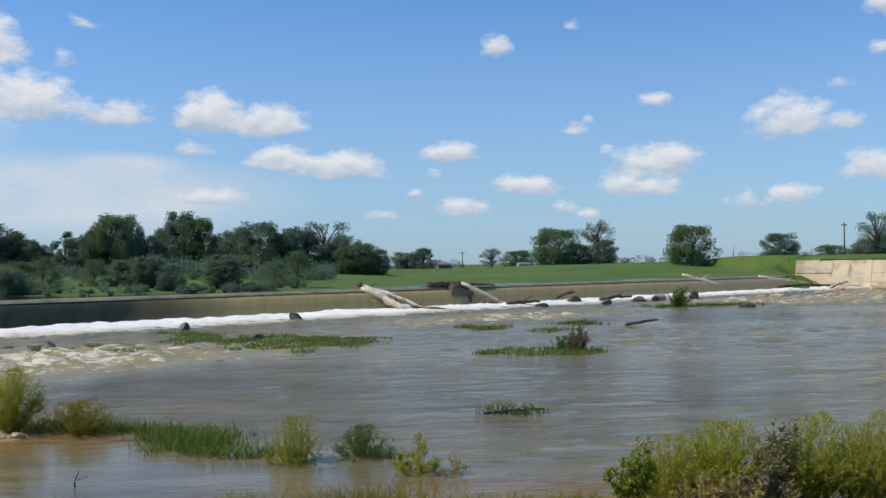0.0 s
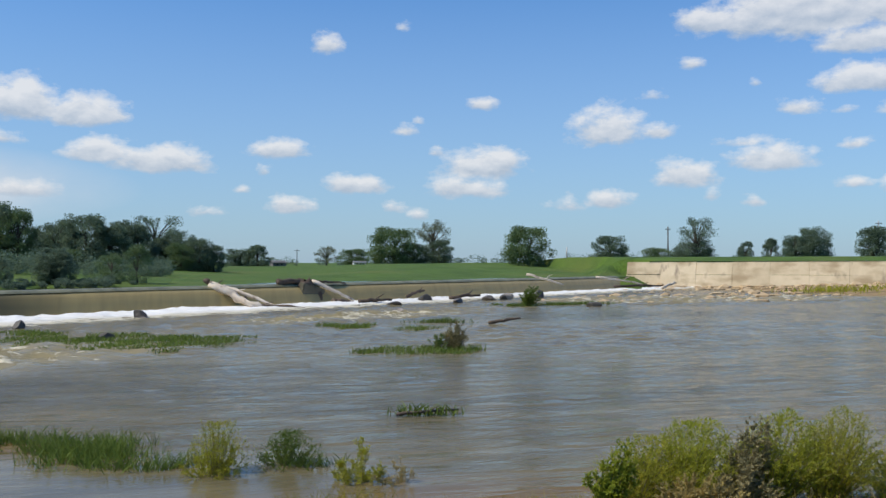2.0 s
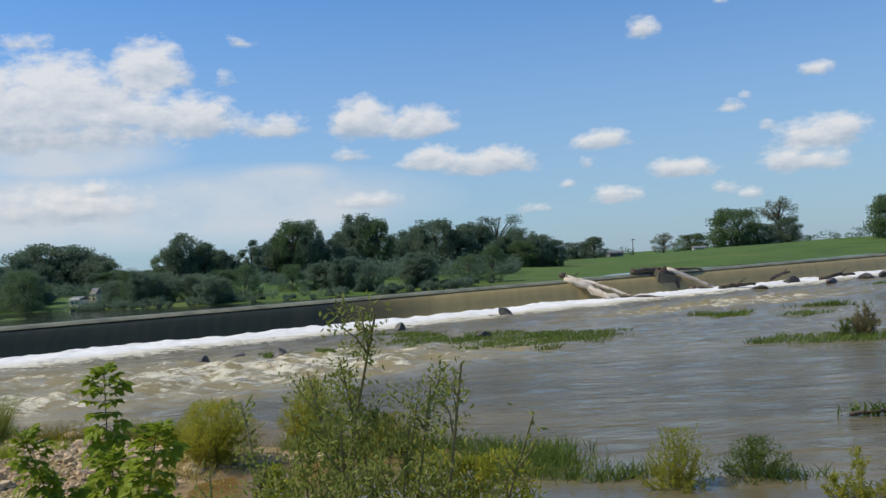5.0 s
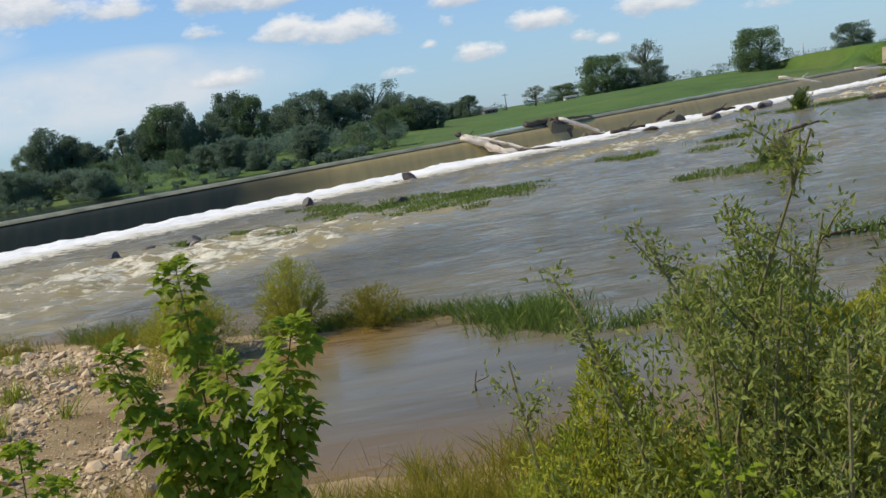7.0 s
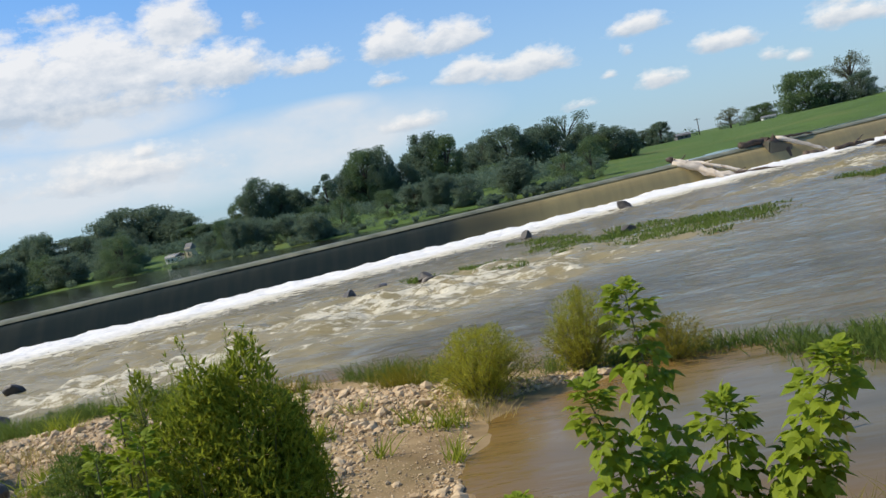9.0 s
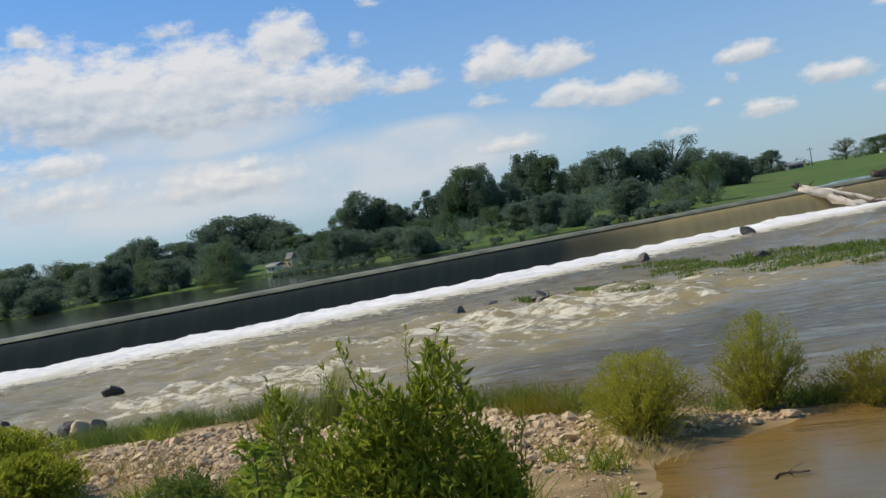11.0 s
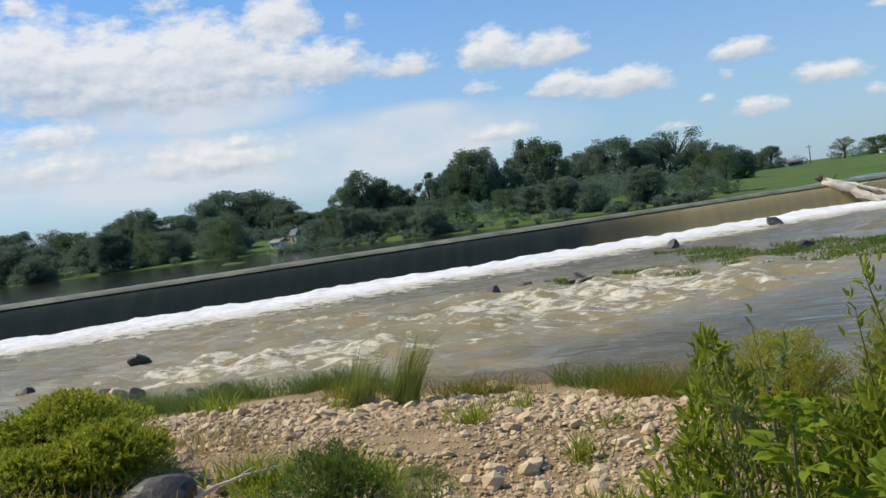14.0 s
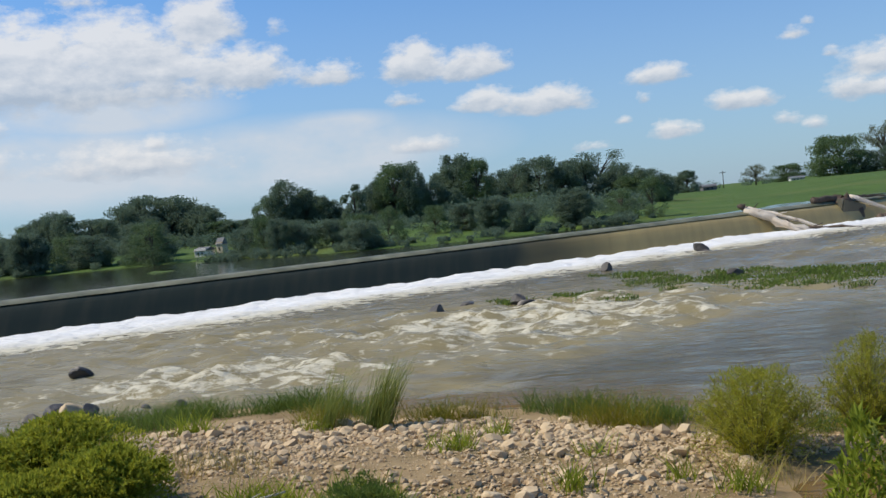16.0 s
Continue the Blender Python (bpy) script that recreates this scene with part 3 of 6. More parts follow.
def to_world(s, q):
    return WEIR[0] + s * U[0] + q * N_[0], WEIR[1] + s * U[1] + q * N_[1]


# ---- water below the weir ----
RAPIDS = [(-32.0, 24.0, 9.0, 3.2, 0.55), (-33.0, 31.0, 8.0, 3.0, 0.5)]
ss = stretch_axis(-300, 300, -64, 66, 0.36, 1.15)
qs = np.concatenate([np.arange(0.0, 14, 0.22), stretch_axis(14, 320, 14, 56, 0.42, 1.15)[1:]])
SS, QQ = np.meshgrid(ss, qs)
WX, WY = to_world(SS, QQ)


def spot(x, y, cx, cy, rx, ry, ang=0.0):
    c, s = math.cos(radians(ang)), math.sin(radians(ang))
    return np.clip(1 - np.hypot(((x - cx) * c + (y - cy) * s) / rx, (-(x - cx) * s + (y - cy) * c) / ry), 0, 1)


edge = 10.2 + 1.6 * (fbm(SS * 0.12, 0 * SS, 4) - 0.5) - 3.0 * smooth01((SS + 30) / 30) - 2.0 * smooth01((SS - 12) / 20) + 3.0 * (fbm(SS * 0.8, QQ * 0.5, 6) - 0.5)
boil = smooth01((edge + 1.2 - QQ) / (0.98 * np.clip(edge, 3.0, 12.0)))
trail = np.clip(1 - (QQ - 3) / 9.0, 0, 1) * 0.22
rap = (0.62 * smooth01(spot(WX, WY, -15.5, 32.0, 12.5, 9.0, 35) * 2) + 0.42 * smooth01(spot(WX, WY, -20, 27.6, 7, 2.8, 5) * 2) + 0.50 * smooth01(spot(WX, WY, -13.5, 24.6, 2.3, 0.9, -8) * 2.5)
       + 0.48 * smooth01(spot(WX, WY, -9, 35.5, 10, 5.5, 20) * 2) + 0.72 * smooth01(spot(WX, WY, 40, 72, 22, 10, 6) * 1.8) + 0.45 * smooth01(spot(WX, WY, 12, 59, 16, 6, 34) * 1.6)
       + 0.48 * smooth01(spot(WX, WY, 6, 53, 14, 3.6, 30) * 1.6) + 0.40 * smooth01(spot(WX, WY, -25, 36, 8, 5, 30) * 1.6) + 0.28 * smooth01(spot(WX, WY, 14, 40, 24, 12, 0)))
# foam gathers on the crests of the standing waves
crest = 1 - np.abs(fbm(WX * 0.55 + WY * 0.25, WY * 1.25 - WX * 0.15, 21, 3) - 0.5) * 5.5
patchy = (fbm(SS * 0.35, QQ * 0.6, 22) - 0.5) * 0.7 + 0.10 * crest
FOAM = np.maximum(boil * 1.12, np.clip(0.52 * rap + 0.24 * trail + patchy * np.clip(rap + trail, 0, 0.8), 0, 0.60))
rough_w = np.clip(rap * 1.25 + trail, 0, 1)
WZ = (fbm(SS * 0.8, QQ * 1.5, 31) - 0.5) * (0.09 + 0.45 * rough_w) + 0.16 * np.clip(crest, -0.5, 1) * rough_w + boil * (0.05 + 0.26 * fbm(SS * 2.2, QQ * 2.6, 33) * smooth01(QQ / 0.6 + 0.3)) * np.clip(1.2 - QQ / 5.5, 0.1, 1)
WZ += (fbm(SS * 1.7, QQ * 2.6, 37) - 0.5) * 0.34 * rough_w * (QQ > 2)
WZ += (fbm(SS * 0.3, QQ * 0.5, 35) - 0.5) * 0.04
WZ *= 1 - 0.9 * smooth01(spot(WX, WY, -3.0, 14.6, 7.5, 4.4, -15) * 2.2)
water = raw("water", np.stack([WX.ravel(), WY.ravel(), WZ.ravel()], 1), grid_faces(len(ss), len(qs)), M_WATER, smooth=True)
bed = land(WX, WY)
SHALLOW = np.clip(1 + bed / 0.34, 0, 1) * (WY < 30)
ash = water.data.attributes.new("shallow", "FLOAT", "POINT")
ash.data.foreach_set("value", SHALLOW.ravel().astype(np.float32))
acm = water.data.attributes.new("calm", "FLOAT", "POINT")
CALM = smooth01(spot(WX, WY, -3.0, 14.6, 7.5, 4.4, -15) * 2.2)
acm.data.foreach_set("value", CALM.ravel().astype(np.float32))
ast = water.data.attributes.new("stirred", "FLOAT", "POINT")
ast.data.foreach_set("value", np.clip(rap * 1.5 + trail * 1.8 + 0.55 * smooth01(spot(WX, WY, -20, 33, 26, 13, 30) * 1.6), 0, 0.95).ravel().astype(np.float32))
att = water.data.attributes.new("foam", "FLOAT", "POINT")
att.data.foreach_set("value", FOAM.ravel().astype(np.float32))
tagged(water, "muddy brown river with white rapids below a weir", "water", kind="structure")

# ---- water above the weir ----
px, pq = np.meshgrid(stretch_axis(-400, 57.4, -80, 55, 2.0, 1.4), -np.concatenate([[1.9], stretch_axis(3, 330, 3, 60, 3.0, 1.3)]))
ux, uy = to_world(px, pq)
tagged(raw("water_upstream", np.stack([ux.ravel(), uy.ravel(), np.full(ux.size, POND)], 1), grid_faces(px.shape[1], px.shape[0])[:, ::-1], M_POND, smooth=True), "calm dark pond water behind the weir", "water", kind="structure")

# ---- the weir ----
PROFILE = [(-7.0, -1.2), (-7.0, 0.9), (-2.4, 1.25), (-1.9, 1.38), (-1.5, 1.42), (-1.15, 1.38), (-0.85, 1.24), (-0.6, 1.02), (-0.3, 0.55), (-0.05, 0.05), (0.5, -0.7), (1.2, -1.2)]


def along_weir(name, profile, s0, s1, step, mat, lift=0.0, wobble=0.0):
    n = int((s1 - s0) / step) + 1
    sv = np.linspace(s0, s1, n)
    V = []
    for s in sv:
        for k, (q, z) in enumerate(profile):
            w = wobble * (float(fbm(np.array(s * 0.9), np.array(k * 0.6), 51)) - 0.5)
            x, y = to_world(s, q + lift * 0.8 + w)
            V.append((x, y, z + lift + w))
    m = len(profile)
    F = [(a * m + k, (a + 1) * m + k, (a + 1) * m + k + 1, a * m + k + 1) for a in range(n - 1) for k in range(m - 1)]
    return raw(name, V, F, mat, smooth=True)


tagged(along_weir("weir", PROFILE, S0, S1, 3.0, M_SILL), "long concrete weir with a rounded crest", "weir", kind="structure")

M_SHEET = bpy.data.materials.new("falling_water")
M_SHEET.use_nodes = True
_N, _L = M_SHEET.node_tree.nodes, M_SHEET.node_tree.links
_b = _N["Principled BSDF"]
_g = _N.new("ShaderNodeNewGeometry")
_m = _N.new("ShaderNodeMapping")
_m.inputs["Rotation"].default_value = (0, 0, radians(-35.4))
_m.inputs["Scale"].default_value = (1.0, 0.12, 0.12)
_L.new(_g.outputs["Position"], _m.inputs["Vector"])
_n = _N.new("ShaderNodeTexNoise")
_n.inputs["Scale"].default_value, _n.inputs["Detail"].default_value = 2.2, 6.0
_L.new(_m.outputs[0], _n.inputs["Vector"])
_n2 = _N.new("ShaderNodeTexNoise")
_n2.inputs["Scale"].default_value, _n2.inputs["Detail"].default_value = 0.10, 3.0
_L.new(_g.outputs["Position"], _n2.inputs["Vector"])
_sx = _N.new("ShaderNodeSeparateXYZ")
_L.new(_g.outputs["Position"], _sx.inputs[0])
_ad = _N.new("ShaderNodeMath")
_ad.operation = "MULTIPLY_ADD"
_L.new(_n2.outputs["Fac"], _ad.inputs[0])
_ad.inputs[1].default_value = 9.0
_L.new(_sx.outputs[0], _ad.inputs[2])
_r = _N.new("ShaderNodeMapRange")
_r.inputs["From Min"].default_value, _r.inputs["From Max"].default_value = -8.5, -3.0
_L.new(_ad.outputs[0], _r.inputs["Value"])
# shade and reflected trees put into the dark left end; silt brown to the right
_c1 = _N.new("ShaderNodeMix")
_c1.data_type = "RGBA"
_L.new(_r.outputs["Result"], _c1.inputs["Factor"])
_c1.inputs["A"].default_value, _c1.inputs["B"].default_value = (0.036, 0.041, 0.027, 1), (0.400, 0.300, 0.125, 1)
_c2 = _N.new("ShaderNodeMix")
_c2.data_type = "RGBA"
_mr = _N.new("ShaderNodeMapRange")
_mr.inputs["From Min"].default_value, _mr.inputs["From Max"].default_value = 0.45, 0.8
_mr.inputs["To Max"].default_value = 0.30
_L.new(_n.outputs["Fac"], _mr.inputs["Value"])
_L.new(_mr.outputs["Result"], _c2.inputs["Factor"])
_L.new(_c1.outputs["Result"], _c2.inputs["A"])
_c2.inputs["B"].default_value = (0.10, 0.085, 0.05, 1)
_L.new(_c2.outputs["Result"], _b.inputs["Base Color"])
_b.inputs["Roughness"].default_value = 0.22
_b.inputs["IOR"].default_value = 1.33
_bp = _N.new("ShaderNodeBump")
_bp.inputs["Strength"].default_value, _bp.inputs["Distance"].default_value = 0.08, 0.02
_L.new(_n.outputs["Fac"], _bp.inputs["Height"])
_L.new(_bp.outputs[0], _b.inputs["Normal"])
SHEET = [(-2.4, 1.425), (-1.9, 1.46), (-1.5, 1.475), (-1.15, 1.44), (-0.82, 1.30), (-0.55, 1.05), (-0.24, 0.58), (0.02, 0.05), (0.3, -0.3)]
tagged(along_weir("overflow", SHEET, S0, S1, 0.8, M_SHEET, 0.0, 0.03), "thin sheet of water sliding down the weir, shaded dark at left, brown at right", "water", kind="structure")

# strip laid over the crest, with the sky's reflection put into its pale colour
CREST_GLEAM = [(-2.9, 1.45), (-2.5, 1.53), (-1.75, 1.570), (-1.25, 1.545), (-0.98, 1.46), (-0.86, 1.385)]
M_CREST = material("crest_sky_gleam", (0.095, 0.095, 0.050), (0.250, 0.240, 0.145), 0.9, 0.5, 0.5, 5.0, stretch=(1, 1, 1))
tagged(along_weir("weir_crest_gleam", CREST_GLEAM, S0, S1, 0.8, M_CREST, 0.0, 0.0), "pale strip on the weir crest, coloured like sky reflected in shallow water", "weir", kind="structure")

# ---- the concrete slope wall on the far right bank ----
wall = empty("retaining_wall", *WALL_A, 0.4)
tagged(wall, "stained tan concrete retaining wall of cast panels", "wall", kind="structure")
LEAN = 0.55


def panel_mesh(w, z0, z1, lean0, lean1, t=0.35):
    bm = bmesh.new()
    vs = [bm.verts.new(v) for v in ((0, lean0, z0), (w, lean0, z0), (w, lean1, z1), (0, lean1, z1), (0, lean0 + t, z0), (w, lean0 + t, z0), (w, lean1 + t, z1), (0, lean1 + t, z1))]
    for f in ((0, 1, 2, 3), (5, 4, 7, 6), (4, 0, 3, 7), (1, 5, 6, 2), (3, 2, 6, 7), (4, 5, 1, 0)):
        bm.faces.new([vs[k] for k in f])
    bmesh.ops.bevel(bm, geom=bm.edges[:], offset=0.015, segments=1, affect="EDGES")
    me = bpy.data.meshes.new("panel")
    bm.to_mesh(me)
    bm.free()
    me.materials.append(M_CONCRETE)
    return me


def wall_matrix(d, back=0.0):
    p = WALL_A + WALL_D * d + WALL_N * back
    return Matrix(((WALL_D[0], WALL_N[0], 0, p[0]), (WALL_D[1], WALL_N[1], 0, p[1]), (0, 0, 1, 0), (0, 0, 0, 1)))


LOWER = [panel_mesh(4.385, -0.3, 1.55 + 0.04 * k, 0.0, LEAN) for k in range(3)]
UPPER = [panel_mesh(4.385, 1.62, 3.22 + 0.05 * (k - 1), LEAN + 0.03, 2 * LEAN + 0.03) for k in range(3)]
STEP = [panel_mesh(2.93, 0.2, 2.62 + 0.04 * k, 0.0, 0.8) for k in range(3)]
for k in range(12):
    for meshes, nm in ((LOWER, "panel"), (UPPER, "panel")):
        ob = new(nm, meshes[int(rng.integers(3))])
        ob.parent = wall
        ob.matrix_parent_inverse = Matrix.Translation((-WALL_A[0], -WALL_A[1], -0.4))
        ob.matrix_basis = wall_matrix(k * 4.40 + 0.03, float(rng.normal(0, 0.03)))
for k in range(26):
    ob = new("panel", STEP[int(rng.integers(3))])
    ob.parent = wall
    ob.matrix_parent_inverse = Matrix.Translation((-WALL_A[0], -WALL_A[1], -0.4))
    ob.matrix_basis = wall_matrix(52.85 + k * 2.96, float(rng.normal(0, 0.02)))


# ---- plants: shared shapes ----
def tube(points, r0, r1, sides=5):
    """Vertices and faces of a tapered stem through points."""
    P = np.asarray(points, float)
    n = len(P)
    T = np.gradient(P, axis=0)
    T /= np.linalg.norm(T, axis=1, keepdims=True) + 1e-9
    ref = np.where(np.abs(T[:, 2:]) > 0.9, [[1.0, 0, 0]], [[0, 0, 1.0]])
    A = np.cross(T, ref)
    A /= np.linalg.norm(A, axis=1, keepdims=True) + 1e-9
    B = np.cross(T, A)
    ang = np.arange(sides) * 2 * np.pi / sides
    R = np.linspace(r0, r1, n)[:, None, None]
    V = P[:, None] + R * (np.cos(ang)[None, :, None] * A[:, None] + np.sin(ang)[None, :, None] * B[:, None])
    F = []
    for a in range(n - 1):
        for k in range(sides):
            F.append((a * sides + k, a * sides + (k + 1) % sides, (a + 1) * sides + (k + 1) % sides, (a + 1) * sides + k))
    F.append(tuple(range(sides))[::-1])
    F.append(tuple((n - 1) * sides + k for k in range(sides)))
    return V.reshape(-1, 3), F


def joined(pieces):
    V, F, o = [], [], 0
    for v, f in pieces:
        V.append(v)
        F += [tuple(i + o for i in q) for q in f]
        o += len(v)
    return np.concatenate(V), F


def unit(v):
    return v / (np.linalg.norm(v, axis=-1, keepdims=True) + 1e-9)


def leaves(at, way, length, width, r, fold=0.25):
    """Folded leaf blades: a kite of two triangles each, from its foot along way."""
    n = len(at)
    way = unit(way)
    side = unit(np.cross(way, unit(r.normal(size=(n, 3)))))
    nrm = np.cross(side, way)
    L = np.broadcast_to(np.asarray(length, float), (n,))[:, None]
    W = np.broadcast_to(np.asarray(width, float), (n,))[:, None]
    a, c = at, at + way * L
    b = at + way * L * 0.42 + side * W * 0.5 + nrm * W * fold
    d = at + way * L * 0.42 - side * W * 0.5 + nrm * W * fold
    V = np.stack([a, b, c, d], 1).reshape(-1, 3)
    i = np.arange(n)[:, None] * 4
    return V, np.concatenate([i + [[0, 1, 2]], i + [[0, 2, 3]]])


def blades(at, tip, width, r):
    """Grass blades: thin bent triangles pairs from foot to tip."""
    n = len(at)
    ax = unit(tip - at)
    side = unit(np.cross(ax, r.normal(size=(n, 3)))) * np.broadcast_to(np.asarray(width, float), (n,))[:, None]
    mid = at * 0.45 + tip * 0.55 + [0, 0, 0.06] * np.linalg.norm(tip - at, axis=1)[:, None]
    V = np.stack([at - side, at + side, mid + side * 0.7, mid - side * 0.7, tip], 1).reshape(-1, 3)
    i = np.arange(n)[:, None] * 5
    F = [tuple(q) for q in (i + [[0, 1, 2, 3]]).tolist()] + [tuple(q) for q in (i + [[3, 2, 4]]).tolist()]
    return V, F


# ---- trees on the far banks: crowns of many small clumps on limbs, one unit high ----
def crown_mesh(kind, seed):
    r = np.random.default_rng(seed)
    clumps, size, wide, count = {"b": (120, 0.085, 0.41, 16000), "t": (100, 0.075, 0.32, 13000), "p": (60, 0.055, 0.26, 8000), "s": (46, 0.075, 0.42, 6500), "c": (80, 0.070, 0.40, 12000), "l": (70, 0.10, 0.46, 8500)}[kind]
    foot = {"b": 0.05, "t": 0.04, "s": 0.22}.get(kind, 0.03)
    z = foot + (0.93 - foot) * r.uniform(0, 1, clumps) ** 1.1
    peak, power = {"b": (0.42, 2.0), "t": (0.34, 1.7), "p": (0.30, 1.6), "s": (0.55, 2.0), "c": (0.12, 1.15), "l": (0.20, 2.0)}[kind]
    prof = np.where(z < peak, 0.72 + 0.28 * z / peak, np.sqrt(np.clip(1 - (np.clip(z - peak, 0, 1) / (1 - peak)) ** power, 0, 1)))
    a = r.uniform(0, 2 * math.pi, clumps)
    lump = 0.72 + 0.50 * vnoise(np.cos(a) * 1.6 + seed, np.sin(a) * 1.6 + z * 3.1, seed)
    d = r.uniform(0.05, 1, clumps) ** 0.42 * wide * prof * lump
    C = np.stack([d * np.cos(a), d * np.sin(a), z], 1)
    # a few leaders stand clear of the rest
    for k in range(5):
        b, e = r.uniform(0, 6.28), r.uniform(0.0, 0.45) * wide
        C[k] = (e * math.cos(b), e * math.sin(b), 0.95 - 0.25 * e / wide - r.uniform(0, 0.07))
    R = size * r.uniform(0.55, 1.35, clumps)
    R[:5] *= 0.6
    pick = r.choice(clumps, count, p=R**2 / (R**2).sum())
    at = C[pick] + np.clip(r.normal(size=(count, 3)), -1.5, 1.5) * (R[pick] * 0.60)[:, None]
    way = unit(at - [0, 0, 0.35] + r.normal(size=(count, 3)) * 0.35 - [0, 0, 0.15])
    ln = r.uniform(0.014, 0.032, count) * (0.75 if kind == "s" else 1.0)
    V, F = leaves(at, way, ln, ln * 0.85, r)
    V[:, 2] = np.clip(V[:, 2], 0.0, None)
    return V, F, C


def trunk_mesh(C, kind, seed):
    r = np.random.default_rng(seed)
    top = 0.72 if kind != "l" else 0.4
    lean = r.normal(0, 0.015, 2)
    main = [(lean[0] * k, lean[1] * k, top * k / 5 - 0.02) for k in range(6)]
    out = [tube(main, 0.028, 0.008, 7)]
    for c in C[:: 1 if kind == "s" else 4]:
        z0 = min(top * 0.8, c[2] * 0.55)
        p0 = np.array([lean[0] * z0 * 5, lean[1] * z0 * 5, z0])
        mid = p0 * 0.5 + c * 0.5 + [0, 0, 0.03]
        out.append(tube([p0, mid, c], 0.012, 0.003, 4))
    return joined(out)


TREE_KINDS = {}
for _k in "btpscl":
    for _v in range({"b": 5, "t": 3, "s": 2, "l": 3}.get(_k, 1)):
        V, F, C = crown_mesh(_k, 100 + ord(_k) + _v * 13)
        cm = bpy.data.meshes.new("crown")
        cm.from_pydata(V.tolist(), [], F.tolist())
        cm.materials.append(M_CROWN_PALE if _k == "s" and _v == 0 else M_CROWN_LIGHT if _k == "l" or _v == 4 else M_CROWN)
        V, F = trunk_mesh(C, _k, _v)
        tm = bpy.data.meshes.new("trunk")
        tm.from_pydata(V.tolist(), [], F)
        tm.materials.append(M_BARK)
        TREE_KINDS.setdefault(_k, []).append((cm, tm))

# x, y, height of the top, half width, kind
TREES = [(-84.0, 92.9, 5.7, 5.5, 'b'), (-85.6, 100.4, 6.8, 4.1, 'b'), (-84.3, 103.2, 7.1, 3.5, 'b'), (-83.8, 110.4, 7.1, 3.0, 's'), (-79.6, 100.8, 5.0, 3.4, 'b'), (-76.9, 105.3, 6.3, 3.2, 'b'), (-74.3, 107.6, 5.0, 4.1, 'b'), (-73.0, 110.0, 7.3, 3.5, 'b'), (-69.5, 108.2, 7.9, 3.0, 'b'), (-66.6, 110.6, 6.8, 4.0, 'b'), (-66.2, 117.8, 8.1, 4.6, 'b'), (-64.8, 122.3, 9.1, 4.7, 'b'), (-61.6, 123.7, 9.1, 5.2, 'b'), (-58.0, 121.6, 6.9, 3.6, 'b'), (-51.9, 113.1, 5.1, 2.8, 'b'), (-56.2, 133.3, 5.3, 3.2, 'b'), (-51.9, 127.6, 4.8, 2.6, 'b'), (-49.7, 131.8, 9.9, 3.8, 'b'), (-47.0, 133.4, 8.1, 3.6, 't'), (-44.0, 133.4, 6.6, 3.4, 'b'), (-39.6, 130.5, 8.2, 1.9, 'p'), (-37.8, 135.8, 8.6, 3.4, 'b')]
TREES += [(-35.0, 135.5, 10.8, 3.8, 'b'), (-33.0, 138.4, 10.0, 2.5, 't'), (-29.6, 136.5, 7.8, 3.4, 'b'), (-27.6, 149.2, 11.8, 4.6, 't'), (-24.8, 154.9, 8.3, 3.1, 'b'), (-21.7, 155.3, 8.9, 3.4, 't'), (-15.2, 145.7, 10.3, 5.2, 'b'), (-17.5, 141.1, 4.9, 3.5, 'l'), (-10.9, 152.1, 9.5, 4.0, 't'), (-6.2, 163.8, 11.0, 5.3, 's'), (-2.6, 155.6, 8.3, 4.1, 'b'), (0.4, 150.0, 6.7, 4.0, 'b'), (11.1, 230.5, 6.5, 4.3, 'b'), (14.9, 225.1, 7.2, 3.7, 'c'), (35.8, 257.5, 7.6, 4.1, 's'), (41.2, 246.6, 6.7, 4.0, 'b'), (46.4, 220.1, 11.4, 6.1, 'b'), (51.5, 222.0, 7.9, 4.1, 'b'), (57.2, 224.7, 13.4, 5.0, 's'), (57.2, 218.5, 8.6, 3.5, 'b'), (50.7, 141.0, 8.8, 3.8, 'b'), (64.5, 140.6, 7.5, 3.2, 'b')]
TREES += [(73.6, 141.7, 5.5, 2.7, 'b'), (84.3, 147.2, 11.0, 4.1, 's'), (84.6, 149.3, 6.6, 4.1, 'b'), (88.3, 138.8, 6.4, 1.5, 'b'), (88.8, 132.5, 6.9, 1.8, 'c'), (90.9, 128.7, 7.3, 2.8, 'b'), (93.9, 128.9, 8.7, 3.1, 'b'), (99.7, 121.8, 8.6, 3.0, 't'), (108.6, 123.4, 6.5, 2.6, 'l'), (112.5, 119.8, 6.8, 2.1, 'b'), (112.5, 112.9, 10.5, 3.5, 'b'), (109.7, 112.9, 7.3, 2.4, 'l'), (114.1, 103.9, 10.5, 3.2, 'c'), (127.9, 110.9, 6.6, 2.4, 'b'), (133.5, 112.0, 5.9, 2.1, 'b'), (115.7, 94.3, 6.4, 0.7, 'c'), (122.8, 88.3, 12.9, 5.7, 'b'), (142.5, 108.7, 6.1, 2.7, 'b'), (149.9, 98.1, 6.1, 3.2, 'b'), (141.8, 82.8, 9.0, 4.5, 'b'), (146.1, 74.8, 8.0, 4.9, 'b')]
TREE_LABEL = {"b": "broad leafy dark green tree on the far river bank", "t": "tall narrow leafy tree in the far bank woods", "p": "slim pointed poplar in the far tree line", "s": "sparse open-crowned tree with bare limbs showing", "c": "dense conical dark green tree beyond the river", "l": "low rounded bushy young tree on the far bank"}
